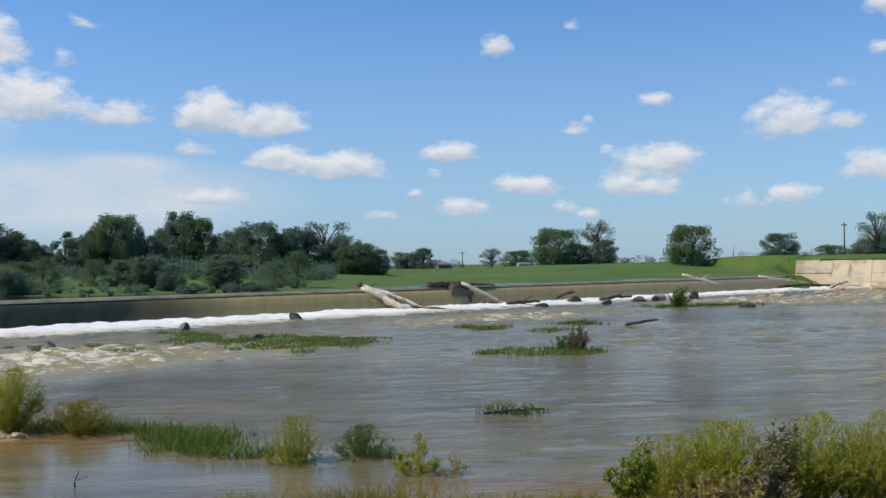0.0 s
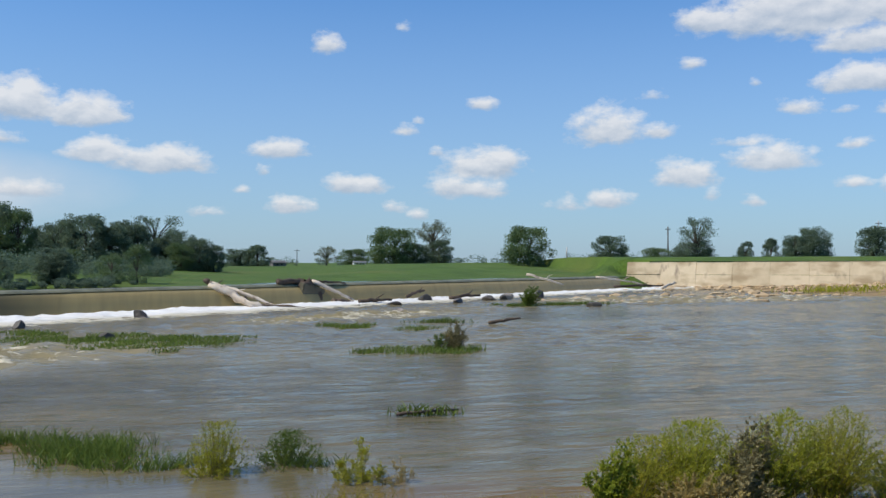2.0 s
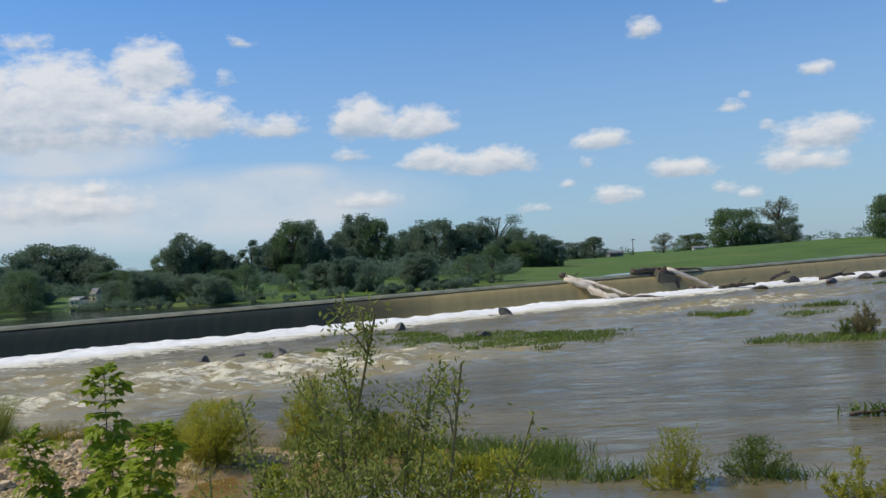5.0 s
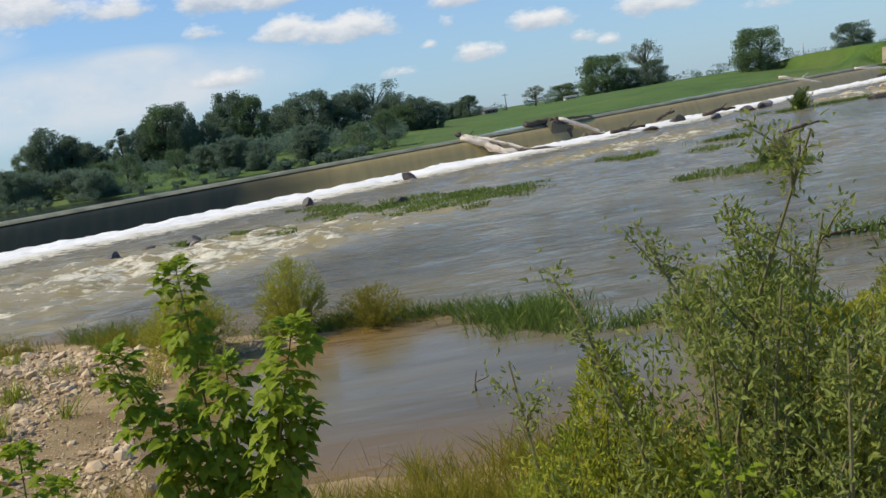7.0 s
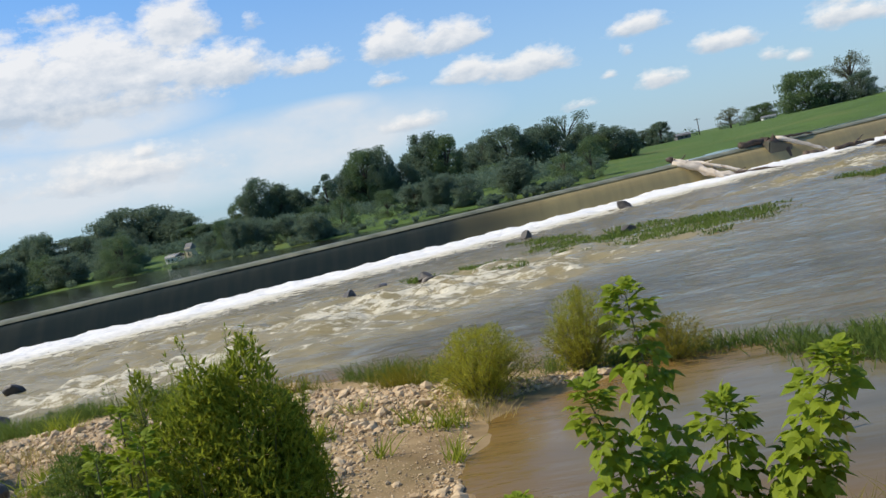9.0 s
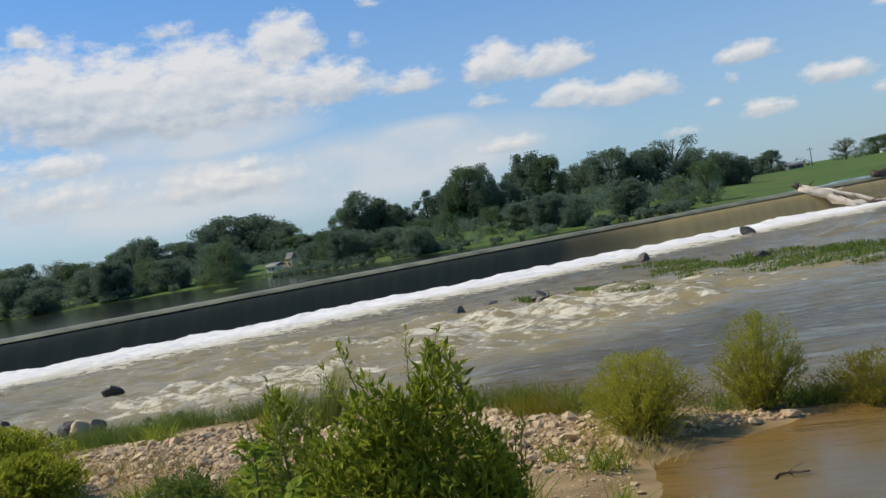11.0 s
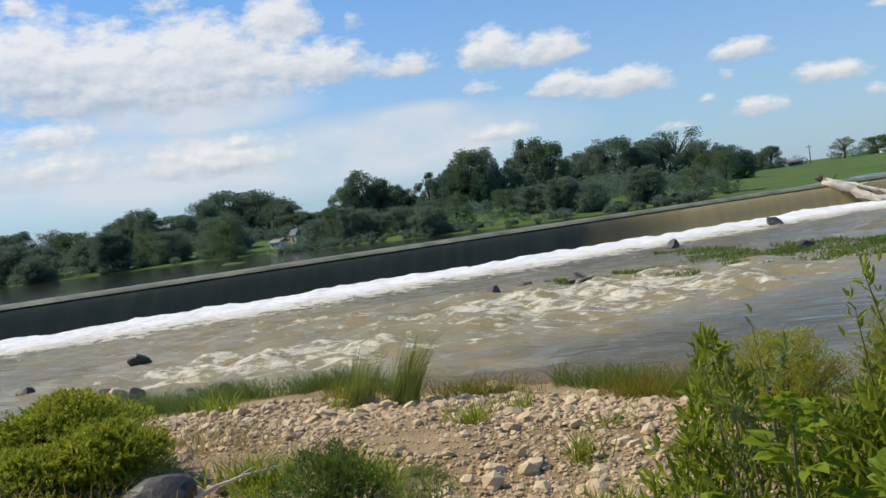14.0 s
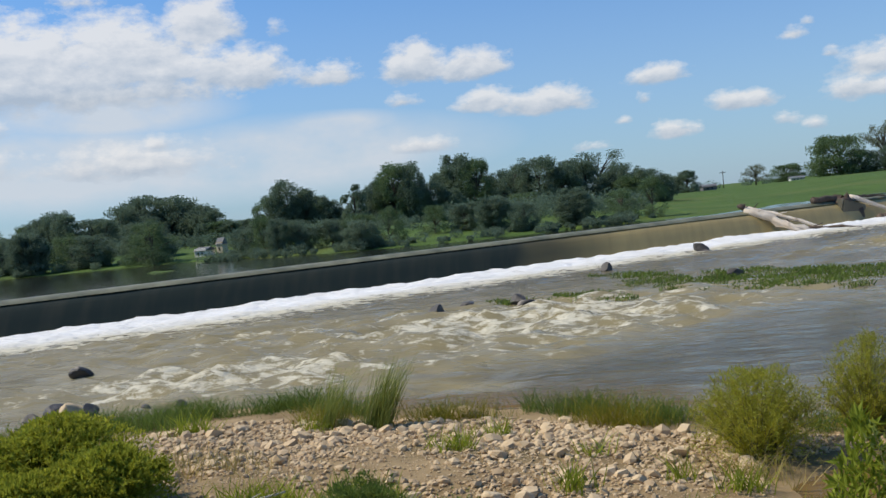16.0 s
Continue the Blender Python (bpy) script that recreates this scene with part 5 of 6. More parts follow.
def sapling(name, x, y, shoots, label, seed, leaf=0.195, clusters=19):
    r = np.random.default_rng(seed)
    z = height(x, y)
    ob = tagged(empty(name, x, y, z), label, "sapling")
    for sx, sy, sz in shoots:
        P = stem_path((0.03 * r.normal(), 0.03 * r.normal(), -0.05), (sx - x, sy - y, sz - z - 0.06), 0.03, r, 7)
        V, F = tube(P, 0.011, 0.004)
        stem = raw("stem", V, F, M_STEM, ob)
        for c in range(clusters):
            t = 1 - 0.80 * (c / clusters) ** 1.6
            i = t * (len(P) - 1)
            i0 = min(int(i), len(P) - 2)
            p = P[i0] + (P[i0 + 1] - P[i0]) * (i - i0)
            for half in (0, 1, 2, 3):
                b = c * 1.0 + half * 1.57 + r.normal(0, 0.3)
                lf = new("leaf", LEAF)
                lf.parent = stem
                size = leaf * r.uniform(0.75, 1.2) * (0.6 + 0.5 * min(1, c / 4))
                lf.matrix_basis = Matrix.Translation(p) @ Euler((0.75 - 1.1 * min(1, c / 7) + r.normal(0, 0.25), r.normal(0, 0.3), b - math.pi / 2)).to_matrix().to_4x4() @ Matrix.Scale(size, 4)
    return ob


sapling("box_elder_sapling", -6.15, 9.55, [(-6.30, 9.93, 2.56), (-5.48, 8.85, 2.26), (-6.62, 9.3, 2.18), (-5.95, 9.2, 2.02), (-5.6, 9.2, 1.75), (-6.3, 9.25, 1.75)], "leafy box elder sapling with bright green compound leaves", 71)
sapling("box_elder_sapling", -3.95, 6.25, sapling_spots, "small yellow-green sapling inside the willow", 74, 0.14, clusters=7)
sapling("box_elder_sapling", -7.0, 8.6, [(-7.0, 8.7, 1.85), (-6.7, 8.45, 1.7), (-7.3, 8.5, 1.65)], "short box elder sapling with drooping compound leaves", 72, clusters=9)
sapling("box_elder_sapling", -9.25, 9.35, [(-9.22, 9.45, 2.50), (-9.05, 9.30, 2.32), (-9.40, 9.4, 2.25)], "pale yellow-green compound-leaved sapling in a weed bush", 73, 0.19, clusters=9)


# ---- grass and reeds ----
def grass(name, spots, hlo, hhi, width, mat, label, seed, lean=(0.0, 0.0), dense=60, base=None, category="grass", gap=0.40, spread=0.5):
    """One sheet of blades: spots are x, y, half length, half width, turn in degrees."""
    r = np.random.default_rng(seed)
    A = []
    for x, y, a, b, turn in spots:
        n = max(12, int(dense * a * b * 4))
        u, v = r.normal(0, 0.5, n) * a, r.normal(0, 0.5, n) * b
        c, s = math.cos(radians(turn)), math.sin(radians(turn))
        A.append(np.stack([x + u * c - v * s, y + u * s + v * c], 1))
    A = np.concatenate(A)
    clump = 0.6 * fbm(A[:, 0] * 1.8, A[:, 1] * 1.8, seed) + 0.4 * fbm(A[:, 0] * 0.7, A[:, 1] * 0.7, seed + 5)
    A, clump = A[clump > gap], clump[clump > gap]
    z = np.maximum(land(A[:, 0], A[:, 1]), -0.12) if base is None else np.full(len(A), base)
    h = r.uniform(hlo, hhi, len(A)) * (0.4 + clump)
    at = np.stack([A[:, 0], A[:, 1], z - 0.02], 1)
    tip = at + np.stack([h * (lean[0] + r.normal(0, spread, len(A))), h * (lean[1] + r.normal(0, spread, len(A))), h], 1)
    V, F = blades(at, tip, width, r)
    return tagged(raw(name, V, F, mat), label, category, kind="stuff")


SHORE = [(-19.6, 22.6, 1.8, 0.7, 15), (-17.6, 23.2, 1.8, 0.8, 10), (-16.0, 23.4, 1.6, 0.8, -10), (-14.2, 22.3, 1.3, 0.6, -30), (-12.3, 21.9, 1.3, 0.5, -5), (-10.6, 21.4, 1.3, 0.6, -20), (-9.3, 20.6, 1.2, 0.6, -40), (-8.0, 19.8, 1.2, 0.5, -30), (-6.0, 19.2, 0.9, 0.4, -30), (-18.4, 22.0, 1.2, 0.7, 0)]
grass("shore_grass", SHORE, 0.05, 0.46, 0.0045, M_REED, "lush green grass strip along the water's edge", 81, dense=430, gap=0.50)
REEDS = [(-6.2, 19.7, 1.3, 0.35, -10), (-4.8, 19.2, 1.3, 0.30, -12), (-3.2, 18.6, 1.0, 0.3, -20), (-2.9, 17.6, 0.8, 0.7, -30), (-3.3, 16.9, 0.6, 0.35, -30), (-2.2, 16.4, 0.7, 0.3, -25), (-1.6, 16.3, 0.4, 0.3, 0), (0.4, 16.0, 0.5, 0.3, 0), (-3.7, 18.0, 0.8, 0.3, -30)]
grass("reeds", REEDS, 0.10, 0.40, 0.008, M_REED, "green water plants standing in the shallows", 82, dense=480, base=-0.03, category="reeds", gap=0.40)
grass("dry_grass", [(-3.8, 10.6, 2.6, 0.7, -5), (-1.5, 11.2, 2.0, 0.6, 5), (1.0, 11.6, 2.0, 0.6, 5), (3.2, 11.2, 1.6, 0.7, -10), (5.5, 10.6, 1.8, 0.6, -15), (8.0, 9.8, 2.0, 0.6, -20), (10.5, 9.0, 2.0, 0.6, -15), (13.0, 8.4, 1.8, 0.6, -15), (7.9, 10.9, 1.2, 0.3, -20)], 0.08, 0.34, 0.006, M_TURF, "yellowing grass and weeds on the near bank", 83, dense=150)
grass("brown_grass", [(2.0, 12.2, 1.0, 0.4, 0), (0.2, 12.4, 1.0, 0.3, 0), (6.5, 10.7, 1.8, 0.4, -20), (9.0, 9.7, 1.6, 0.4, -20), (11.5, 8.9, 1.6, 0.5, -15), (-15.6, 14.6, 0.9, 0.6, 0), (-16.5, 18.2, 1.0, 0.5, 0), (-8.6, 17.6, 0.8, 0.4, -30), (-15.0, 17.5, 0.8, 0.4, 0), (-7.9, 12.2, 0.9, 0.6, 0), (-12.4, 13.4, 1.2, 0.5, 0), (-14.2, 14.6, 0.8, 0.4, 0), (-10.8, 12.6, 0.8, 0.5, 0)], 0.10, 0.42, 0.006, M_DRY, "dry brown grass on the near bank", 84, dense=130)
grass("bank_weeds", [(-13.1, 16.2, 0.75, 0.35, 0), (-12.6, 15.9, 0.6, 0.3, 0), (-13.9, 15.9, 0.5, 0.3, 0), (-10.6, 17.0, 0.25, 0.2, 0), (-12.2, 18.6, 0.35, 0.2, 0), (-11.6, 19.6, 0.4, 0.2, 0), (-9.54, 15.9, 0.16, 0.12, 0), (-16.6, 20.6, 0.4, 0.2, 0), (-14.7, 20.7, 0.3, 0.15, 0), (-10.2, 15.2, 0.3, 0.2, 0), (-8.5, 15.6, 0.15, 0.2, 0), (-8.8, 17.0, 0.3, 0.2, 0), (-9.4, 17.4, 0.2, 0.15, 0), (-10.4, 18.3, 0.2, 0.12, 0)], 0.14, 0.42, 0.008, M_WEED, "scattered green weeds among the stones", 85, dense=420)
grass("plume_grass", [(-13.75, 20.9, 0.22, 0.12, 0), (-13.6, 20.8, 0.12, 0.08, 0), (-14.6, 21.0, 0.30, 0.14, 0)], 0.25, 1.45, 0.004, M_WILLOW, "tall feathery yellow-green grass leaning in the wind", 86, lean=(0.42, 0.0), dense=3800, spread=0.15)

grass("yellow_brush", [(-10.0, 20.3, 0.8, 0.3, -30), (-12.6, 21.3, 0.8, 0.3, 0), (-14.8, 21.3, 0.7, 0.3, 0), (-2.7, 8.4, 0.8, 0.5, 0), (-1.6, 9.4, 0.9, 0.6, 0), (-4.2, 8.3, 0.8, 0.5, 0), (-7.9, 11.4, 0.5, 0.5, 0), (-10.3, 11.6, 0.6, 0.5, 0), (-6.4, 12.2, 0.8, 0.35, -10), (-5.0, 12.0, 1.0, 0.4, -5), (-3.4, 11.8, 1.2, 0.4, 0), (-1.8, 12.1, 1.2, 0.4, 8), (-0.2, 12.4, 1.0, 0.4, 8), (-5.4, 11.0, 1.2, 0.6, 0), (-2.6, 10.4, 1.4, 0.7, 0)], 0.12, 0.50, 0.0035, M_TURF, "fine yellow-green grass stems on the bank", 93, dense=700, gap=0.45)

grass("bank_turf", [(-2.0, 8.2, 1.2, 0.9, 0), (-0.4, 8.4, 1.2, 0.9, 0), (-0.6, 10.7, 1.3, 0.8, 0), (0.8, 11.1, 1.3, 0.7, 0), (-1.5, 9.2, 1.1, 0.8, 0), (-4.4, 10.1, 1.4, 0.9, 0), (-2.9, 10.9, 1.3, 0.7, 0), (-5.6, 10.6, 0.9, 0.8, 0), (2.4, 10.9, 1.4, 0.8, 0), (0.2, 9.4, 1.3, 0.8, 0)], 0.07, 0.32, 0.005, M_TURF, "short olive turf on the near bank", 94, dense=1150, gap=0.30)

SHORE_LINE = [(3.2, 11.0, 1.0, 0.5, -10), (4.8, 11.0, 1.2, 0.5, -10), (6.2, 10.6, 1.0, 0.5, -20), (7.6, 9.4, 0.9, 0.4, 10), (8.8, 9.6, 0.9, 0.4, 10), (10.0, 9.5, 1.0, 0.4, -10), (11.2, 9.2, 1.0, 0.4, -15), (12.4, 8.9, 1.0, 0.4, -15), (9.6, 8.7, 1.2, 0.5, -15), (11.4, 8.3, 1.2, 0.5, -15)]
grass("shore_weeds", SHORE_LINE, 0.06, 0.30, 0.007, M_DRY, "reddish brown trampled weeds along the near shore", 96, dense=240, gap=0.42, spread=0.8)
grass("shore_weeds", SHORE_LINE, 0.05, 0.24, 0.006, M_TURF, "short olive weeds along the near shore", 97, dense=240, gap=0.46, spread=0.7)

# islands of grass in the rapids
def grass_isle(name, outlines, hlo, hhi, width, mat, label, seed, dense, fray=1.0):
    """Low grass that fills the outlines, frayed at their edges."""
    r = np.random.default_rng(seed)
    A = []
    for poly in outlines:
        P = np.array(poly)
        lo, hi = P.min(0) - fray, P.max(0) + fray
        n = int(dense * np.prod(hi - lo))
        xy = r.uniform(lo, hi, (n, 2))
        inside = signed(xy[:, 0], xy[:, 1], poly) / fray + (fbm(xy[:, 0] * 0.9, xy[:, 1] * 0.6, seed) - 0.5) * 3.4
        A.append(xy[inside > r.uniform(-0.1, 0.35, n)])
    A = np.concatenate(A)
    h = r.uniform(hlo, hhi, len(A)) * (0.35 + 1.3 * fbm(A[:, 0] * 0.8, A[:, 1] * 0.8, seed + 3))
    at = np.concatenate([A, np.full((len(A), 1), -0.02)], 1)
    tip = at + np.stack([h * r.normal(0.15, 0.5, len(A)), h * r.normal(0, 0.5, len(A)), h], 1)
    V, F = blades(at, tip, width, r)
    return tagged(raw(name, V, F, mat), label, "grass", kind="stuff")


ISLES = [[(-9.8, 47.6), (-8.6, 42.2), (-7.2, 38.4), (-4.6, 36.4), (-2.2, 36.4), (-0.4, 37.2), (1.6, 39.6), (0.4, 41.4), (-2.2, 43.6), (-4.6, 44.6), (-6.0, 44.0), (-7.6, 47.2)],
         [(-11.4, 40.4), (-9.2, 37.0), (-8.2, 37.2), (-9.2, 40.0)], [(-13.6, 40.2), (-12.4, 37.6), (-11.7, 37.4), (-12.2, 40.0)]]
grass_isle("island_grass", ISLES, 0.04, 0.17, 0.022, M_REED, "low green grass islands among the rapids", 87, 130)
grass_isle("island_grass", [[(3.9, 34.4), (4.1, 33.2), (5.8, 32.5), (7.6, 32.6), (8.8, 33.6), (7.6, 34.9), (5.6, 34.9)], [(4.9, 48.0), (5.2, 45.2), (6.9, 45.6), (7.6, 47.6)], [(7.4, 44.4), (8.6, 43.6), (10.4, 44.6), (9.4, 45.6)]], 0.06, 0.24, 0.016, M_REED, "thin green weed islands in the river", 95, 150, 0.5)
grass("island_grass_far", [(3.1, 20.1, 0.9, 0.14, -12), (11.2, 48.6, 1.5, 0.35, -20), (20.8, 65.2, 1.6, 0.5, -20), (26.0, 66.0, 3.0, 0.5, 0)], 0.10, 0.34, 0.018, M_REED, "thin green weed islands in the river", 88, dense=190, base=0.02)
sprays("island_bush", 7.9, 34.3, 1.05, 0.55, 46, 0.11, 0.2, 30, M_CURLED, "brownish scrub bush on a weed island", "bush", 89, twigs=3, lean=(0.05, 0.0), side=0.4)
sprays("island_bush", 7.2, 34.2, 0.55, 0.6, 30, 0.10, 0.2, 26, M_REED, "green scrub at the edge of a weed island", "bush", 90, twigs=3)
sprays("island_bush", 22.3, 65.3, 1.55, 0.95, 50, 0.17, 0.2, 30, M_REED, "leaning green bush in the far rapids", "bush", 91, twigs=3, lean=(0.25, 0.0), side=0.4)
grass("far_bank_brush", [(66, 73, 6, 1.6, -38), (74, 68, 6, 1.4, -40), (85, 60, 7, 1.6, -40), (95, 52, 7, 1.6, -40), (62, 84, 5, 2, -45), (70, 80, 7, 2, -42)], 0.25, 0.95, 0.05, M_YELLOW, "rough green and yellow brush below the concrete wall", 92, dense=7)


# ---- stones ----
def stone_shape(seed, flat=0.6):
    r = np.random.default_rng(seed)
    bm = bmesh.new()
    bmesh.ops.create_icosphere(bm, subdivisions=1, radius=1.0)
    ax = r.uniform(0.65, 1.25, 3)
    cut = [unit(r.normal(size=3)) for _ in range(5)]
    for v in bm.verts:
        p = np.array(v.co)
        for c in cut:
            over = p @ c - 0.62
            if over > 0:
                p = p - c * over
        p *= ax * [1, 1, flat] * r.uniform(0.93, 1.07)
        v.co = p
    V = np.array([v.co[:] for v in bm.verts])
    F = np.array([[v.index for v in f.verts] for f in bm.faces])
    bm.free()
    return V, F


STONES = [stone_shape(300 + k, 0.5 + 0.05 * (k % 5)) for k in range(10)]


def scatter_xy(n, r, poly, x0, x1, y0, y1):
    x, y = r.uniform(x0, x1, n), r.uniform(y0, y1, n)
    ok = (signed(x, y, poly) > 0) & (signed(x, y, NEAR_BANK) > 0.12)
    return x[ok], y[ok]


def stone_field(name, x, y, size, mat, label, seed):
    r = np.random.default_rng(seed)
    z = land(x, y)
    VV, FF, o = [], [], 0
    for k in range(len(x)):
        V, F = STONES[int(r.integers(len(STONES)))]
        R = np.array(Euler((r.normal(0, 0.35), r.normal(0, 0.35), r.uniform(0, 6.28))).to_matrix())
        VV.append((V * size[k]) @ R.T + [x[k], y[k], z[k] + size[k] * 0.22])
        FF.append(F + o)
        o += len(V)
    return tagged(raw(name, np.concatenate(VV), np.concatenate(FF), mat), label, "stones", kind="stuff")


GRAVEL = [(-18.6, 18.5), (-17.6, 21.4), (-15.4, 21.6), (-13.4, 21.5), (-11.2, 21.0), (-9.6, 19.8), (-8.4, 19.1), (-7.0, 19.0), (-6.4, 18.6), (-8.4, 18.2), (-8.5, 16.8), (-8.0, 14.6), (-7.4, 12.4), (-7.2, 10.6), (-9.5, 10.2), (-12.0, 11.0), (-14.5, 12.4), (-16.4, 14.6)]
r6 = np.random.default_rng(600)
x6, y6 = scatter_xy(64000, r6, GRAVEL, -19, -6, 10, 22)
den = fbm(x6 * 0.55, y6 * 0.55, 61) + 0.20 * smooth01((y6 - 16.2 + (x6 + 12) * 0.10) / 2.5) + 0.08
ok6 = den > r6.uniform(0.38, 0.74, len(x6))
x6, y6 = x6[ok6], y6[ok6]
size6 = np.clip(0.025 * np.exp(r6.normal(0, 0.55, len(x6))), 0.014, 0.15)
big = np.argsort(-size6)[:300]
rest = np.setdiff1d(np.arange(len(x6)), big)[:26000]
gravel = stone_field("gravel", x6[rest], y6[rest], size6[rest], M_STONE, "pale tan broken limestone gravel covering the bank", 601)
SM = []
for V, F in STONES:
    me = bpy.data.meshes.new("stone")
    me.from_pydata(V.tolist(), [], F.tolist())
    me.materials.append(M_STONE)
    SM.append(me)
for k in big:
    ob = new("stone", SM[int(r6.integers(len(SM)))])
    ob.parent = ground
    s = float(size6[k]) * 1.15
    ob.matrix_basis = Matrix.Translation((x6[k], y6[k], height(x6[k], y6[k]) + s * 0.2)) @ Euler((r6.normal(0, 0.3), r6.normal(0, 0.3), r6.uniform(0, 6.28))).to_matrix().to_4x4() @ Matrix.Scale(s, 4)
# fine pebbles between the stones and down to the inlet
x9, y9 = scatter_xy(26000, r6, GRAVEL, -15, -6, 10, 19)
k9 = len(x9)
s9 = np.clip(0.011 * np.exp(r6.normal(0, 0.45, k9)), 0.005, 0.03)
o9 = np.array([[1, 0, 0], [0, 1, 0], [-1, 0, 0], [0, -1, 0], [0, 0, 0.7], [0, 0, -0.7]], float)
f9 = np.array([[0, 1, 4], [1, 2, 4], [2, 3, 4], [3, 0, 4], [1, 0, 5], [2, 1, 5], [3, 2, 5], [0, 3, 5]])
a9 = r6.uniform(0, 6.28, k9)
v9 = o9[None] * r6.uniform(0.6, 1.3, (k9, 6, 1)) * s9[:, None, None]
v9 = np.stack([v9[..., 0] * np.cos(a9)[:, None] - v9[..., 1] * np.sin(a9)[:, None] + x9[:, None], v9[..., 0] * np.sin(a9)[:, None] + v9[..., 1] * np.cos(a9)[:, None] + y9[:, None], v9[..., 2] + (land(x9, y9) + s9 * 0.25)[:, None]], -1)
tagged(raw("pebbles", v9.reshape(-1, 3), (f9[None] + 6 * np.arange(k9)[:, None, None]).reshape(-1, 3), M_STONE), "fine tan pebbles and grit on the bank", "stones", kind="stuff")
# pebbles on the right-hand shore
x7, y7 = r6.uniform(4, 15, 7000), r6.uniform(7.0, 11.6, 7000)
ok7 = (signed(x7, y7, NEAR_BANK) > 0.25) & (signed(x7, y7, NEAR_BANK) < 1.6) & (fbm(x7, y7, 67) > 0.38)
stone_field("shore_pebbles", x7[ok7], y7[ok7], np.clip(0.022 * np.exp(r6.normal(0, 0.5, ok7.sum())), 0.01, 0.08), M_STONE, "pale pebbles on the near shore", 602)


def boulder(name, x, y, z, sx, sy, sz, mat, label, seed, group=""):
    r = np.random.default_rng(seed)
    bm = bmesh.new()
    bmesh.ops.create_icosphere(bm, subdivisions=3, radius=1.0)
    cut = [(unit(r.normal(size=3)), r.uniform(0.55, 0.85)) for _ in range(9)]
    for v in bm.verts:
        p = np.array(v.co)
        for c, d in cut:
            over = p @ c - d
            if over > 0:
                p = p - c * over * 0.9
        p *= 1 + 0.10 * (noise.noise(Vector(p * 1.7 + seed)) + 0.5 * noise.noise(Vector(p * 4.1 + seed)))
        v.co = p * [sx, sy, sz]
    me = bpy.data.meshes.new(name)
    bm.to_mesh(me)
    bm.free()
    me.materials.append(mat)
    ob = new(name, me)
    ob.location, ob.rotation_euler = (x, y, z), (0, 0, r.uniform(0, 6.28))
    return tagged(ob, label, "rock", group)


WET = "dark wet boulder breaking the rapids"
for k, (bx, by, bz, a, b, c) in enumerate(((-4.0, 57.6, 0.10, 0.62, 0.5, 0.46), (-23.9, 30.2, 0.05, 0.34, 0.26, 0.24), (-21.6, 24.1, 0.02, 0.20, 0.18, 0.18), (-21.25, 24.5, 0.04, 0.32, 0.28, 0.26), (-20.45, 24.35, 0.04, 0.26, 0.22, 0.24), (-19.3, 24.5, 0.02, 0.18, 0.15, 0.12),
                                            (-18.7, 24.8, 0.02, 0.14, 0.14, 0.12), (-15.3, 38.2, 0.08, 0.42, 0.32, 0.26), (-12.6, 39.3, 0.06, 0.42, 0.3, 0.26), (-12.2, 38.2, 0.04, 0.36, 0.3, 0.22), (-9.2, 50.0, 0.08, 0.36, 0.3, 0.34), (-4.7, 42.7, 0.06, 0.34, 0.26, 0.22),
                                            (-14.5, 40.0, 0.03, 0.6, 0.3, 0.14), (16.9, 74.3, 0.15, 0.7, 0.5, 0.5), (18.8, 71.2, 0.1, 0.9, 0.4, 0.3), (22.3, 74.0, 0.1, 0.8, 0.5, 0.4), (24.6, 76.5, 0.15, 0.7, 0.5, 0.45), (13.2, 68.5, 0.1, 0.6, 0.4, 0.3),
                                            (26.8, 63.8, 0.05, 0.6, 0.4, 0.3), (-24.8, 26.6, 0.02, 0.26, 0.2, 0.16), (11.6, 60.2, 0.05, 0.7, 0.4, 0.2), (28.5, 79, 0.2, 0.8, 0.5, 0.5))):
    boulder("boulder", bx, by, bz, a, b, c, M_DARKROCK, WET, 700 + k, "rocks in the rapids")
boulder("boulder", -20.85, 24.3, 0.10, 0.36, 0.30, 0.24, M_STONE, "pale sunlit boulder between dark wet rocks", 731, "rocks in the rapids")
boulder("boulder", -14.55, 15.2, height(-14.55, 15.2) + 0.06, 0.48, 0.30, 0.26, M_DARKROCK, "big dark boulder on the gravel bank", 732)
boulder("flat_rock", -12.4, 21.6, 0.10, 0.36, 0.22, 0.16, M_STONE, "pale flat-topped rock at the water's edge", 733)
for k, (bx, by, s) in enumerate(((-10.4, 15.95, 0.13), (-8.6, 17.9, 0.15), (-8.2, 18.6, 0.17), (-13.9, 20.7, 0.13), (-17.0, 20.6, 0.12), (-12.0, 19.7, 0.1), (-9.9, 17.2, 0.09), (-11.5, 16.6, 0.11), (-15.2, 14.4, 0.16), (-14.0, 14.6, 0.14), (-15.0, 15.6, 0.13))):
    boulder("bank_rock", bx, by, height(bx, by) + s * 0.3, s * 1.1, s * 0.9, s * 0.7, M_STONE, "pale angular limestone rock lying on the gravel", 740 + k, "rocks on the gravel bank")

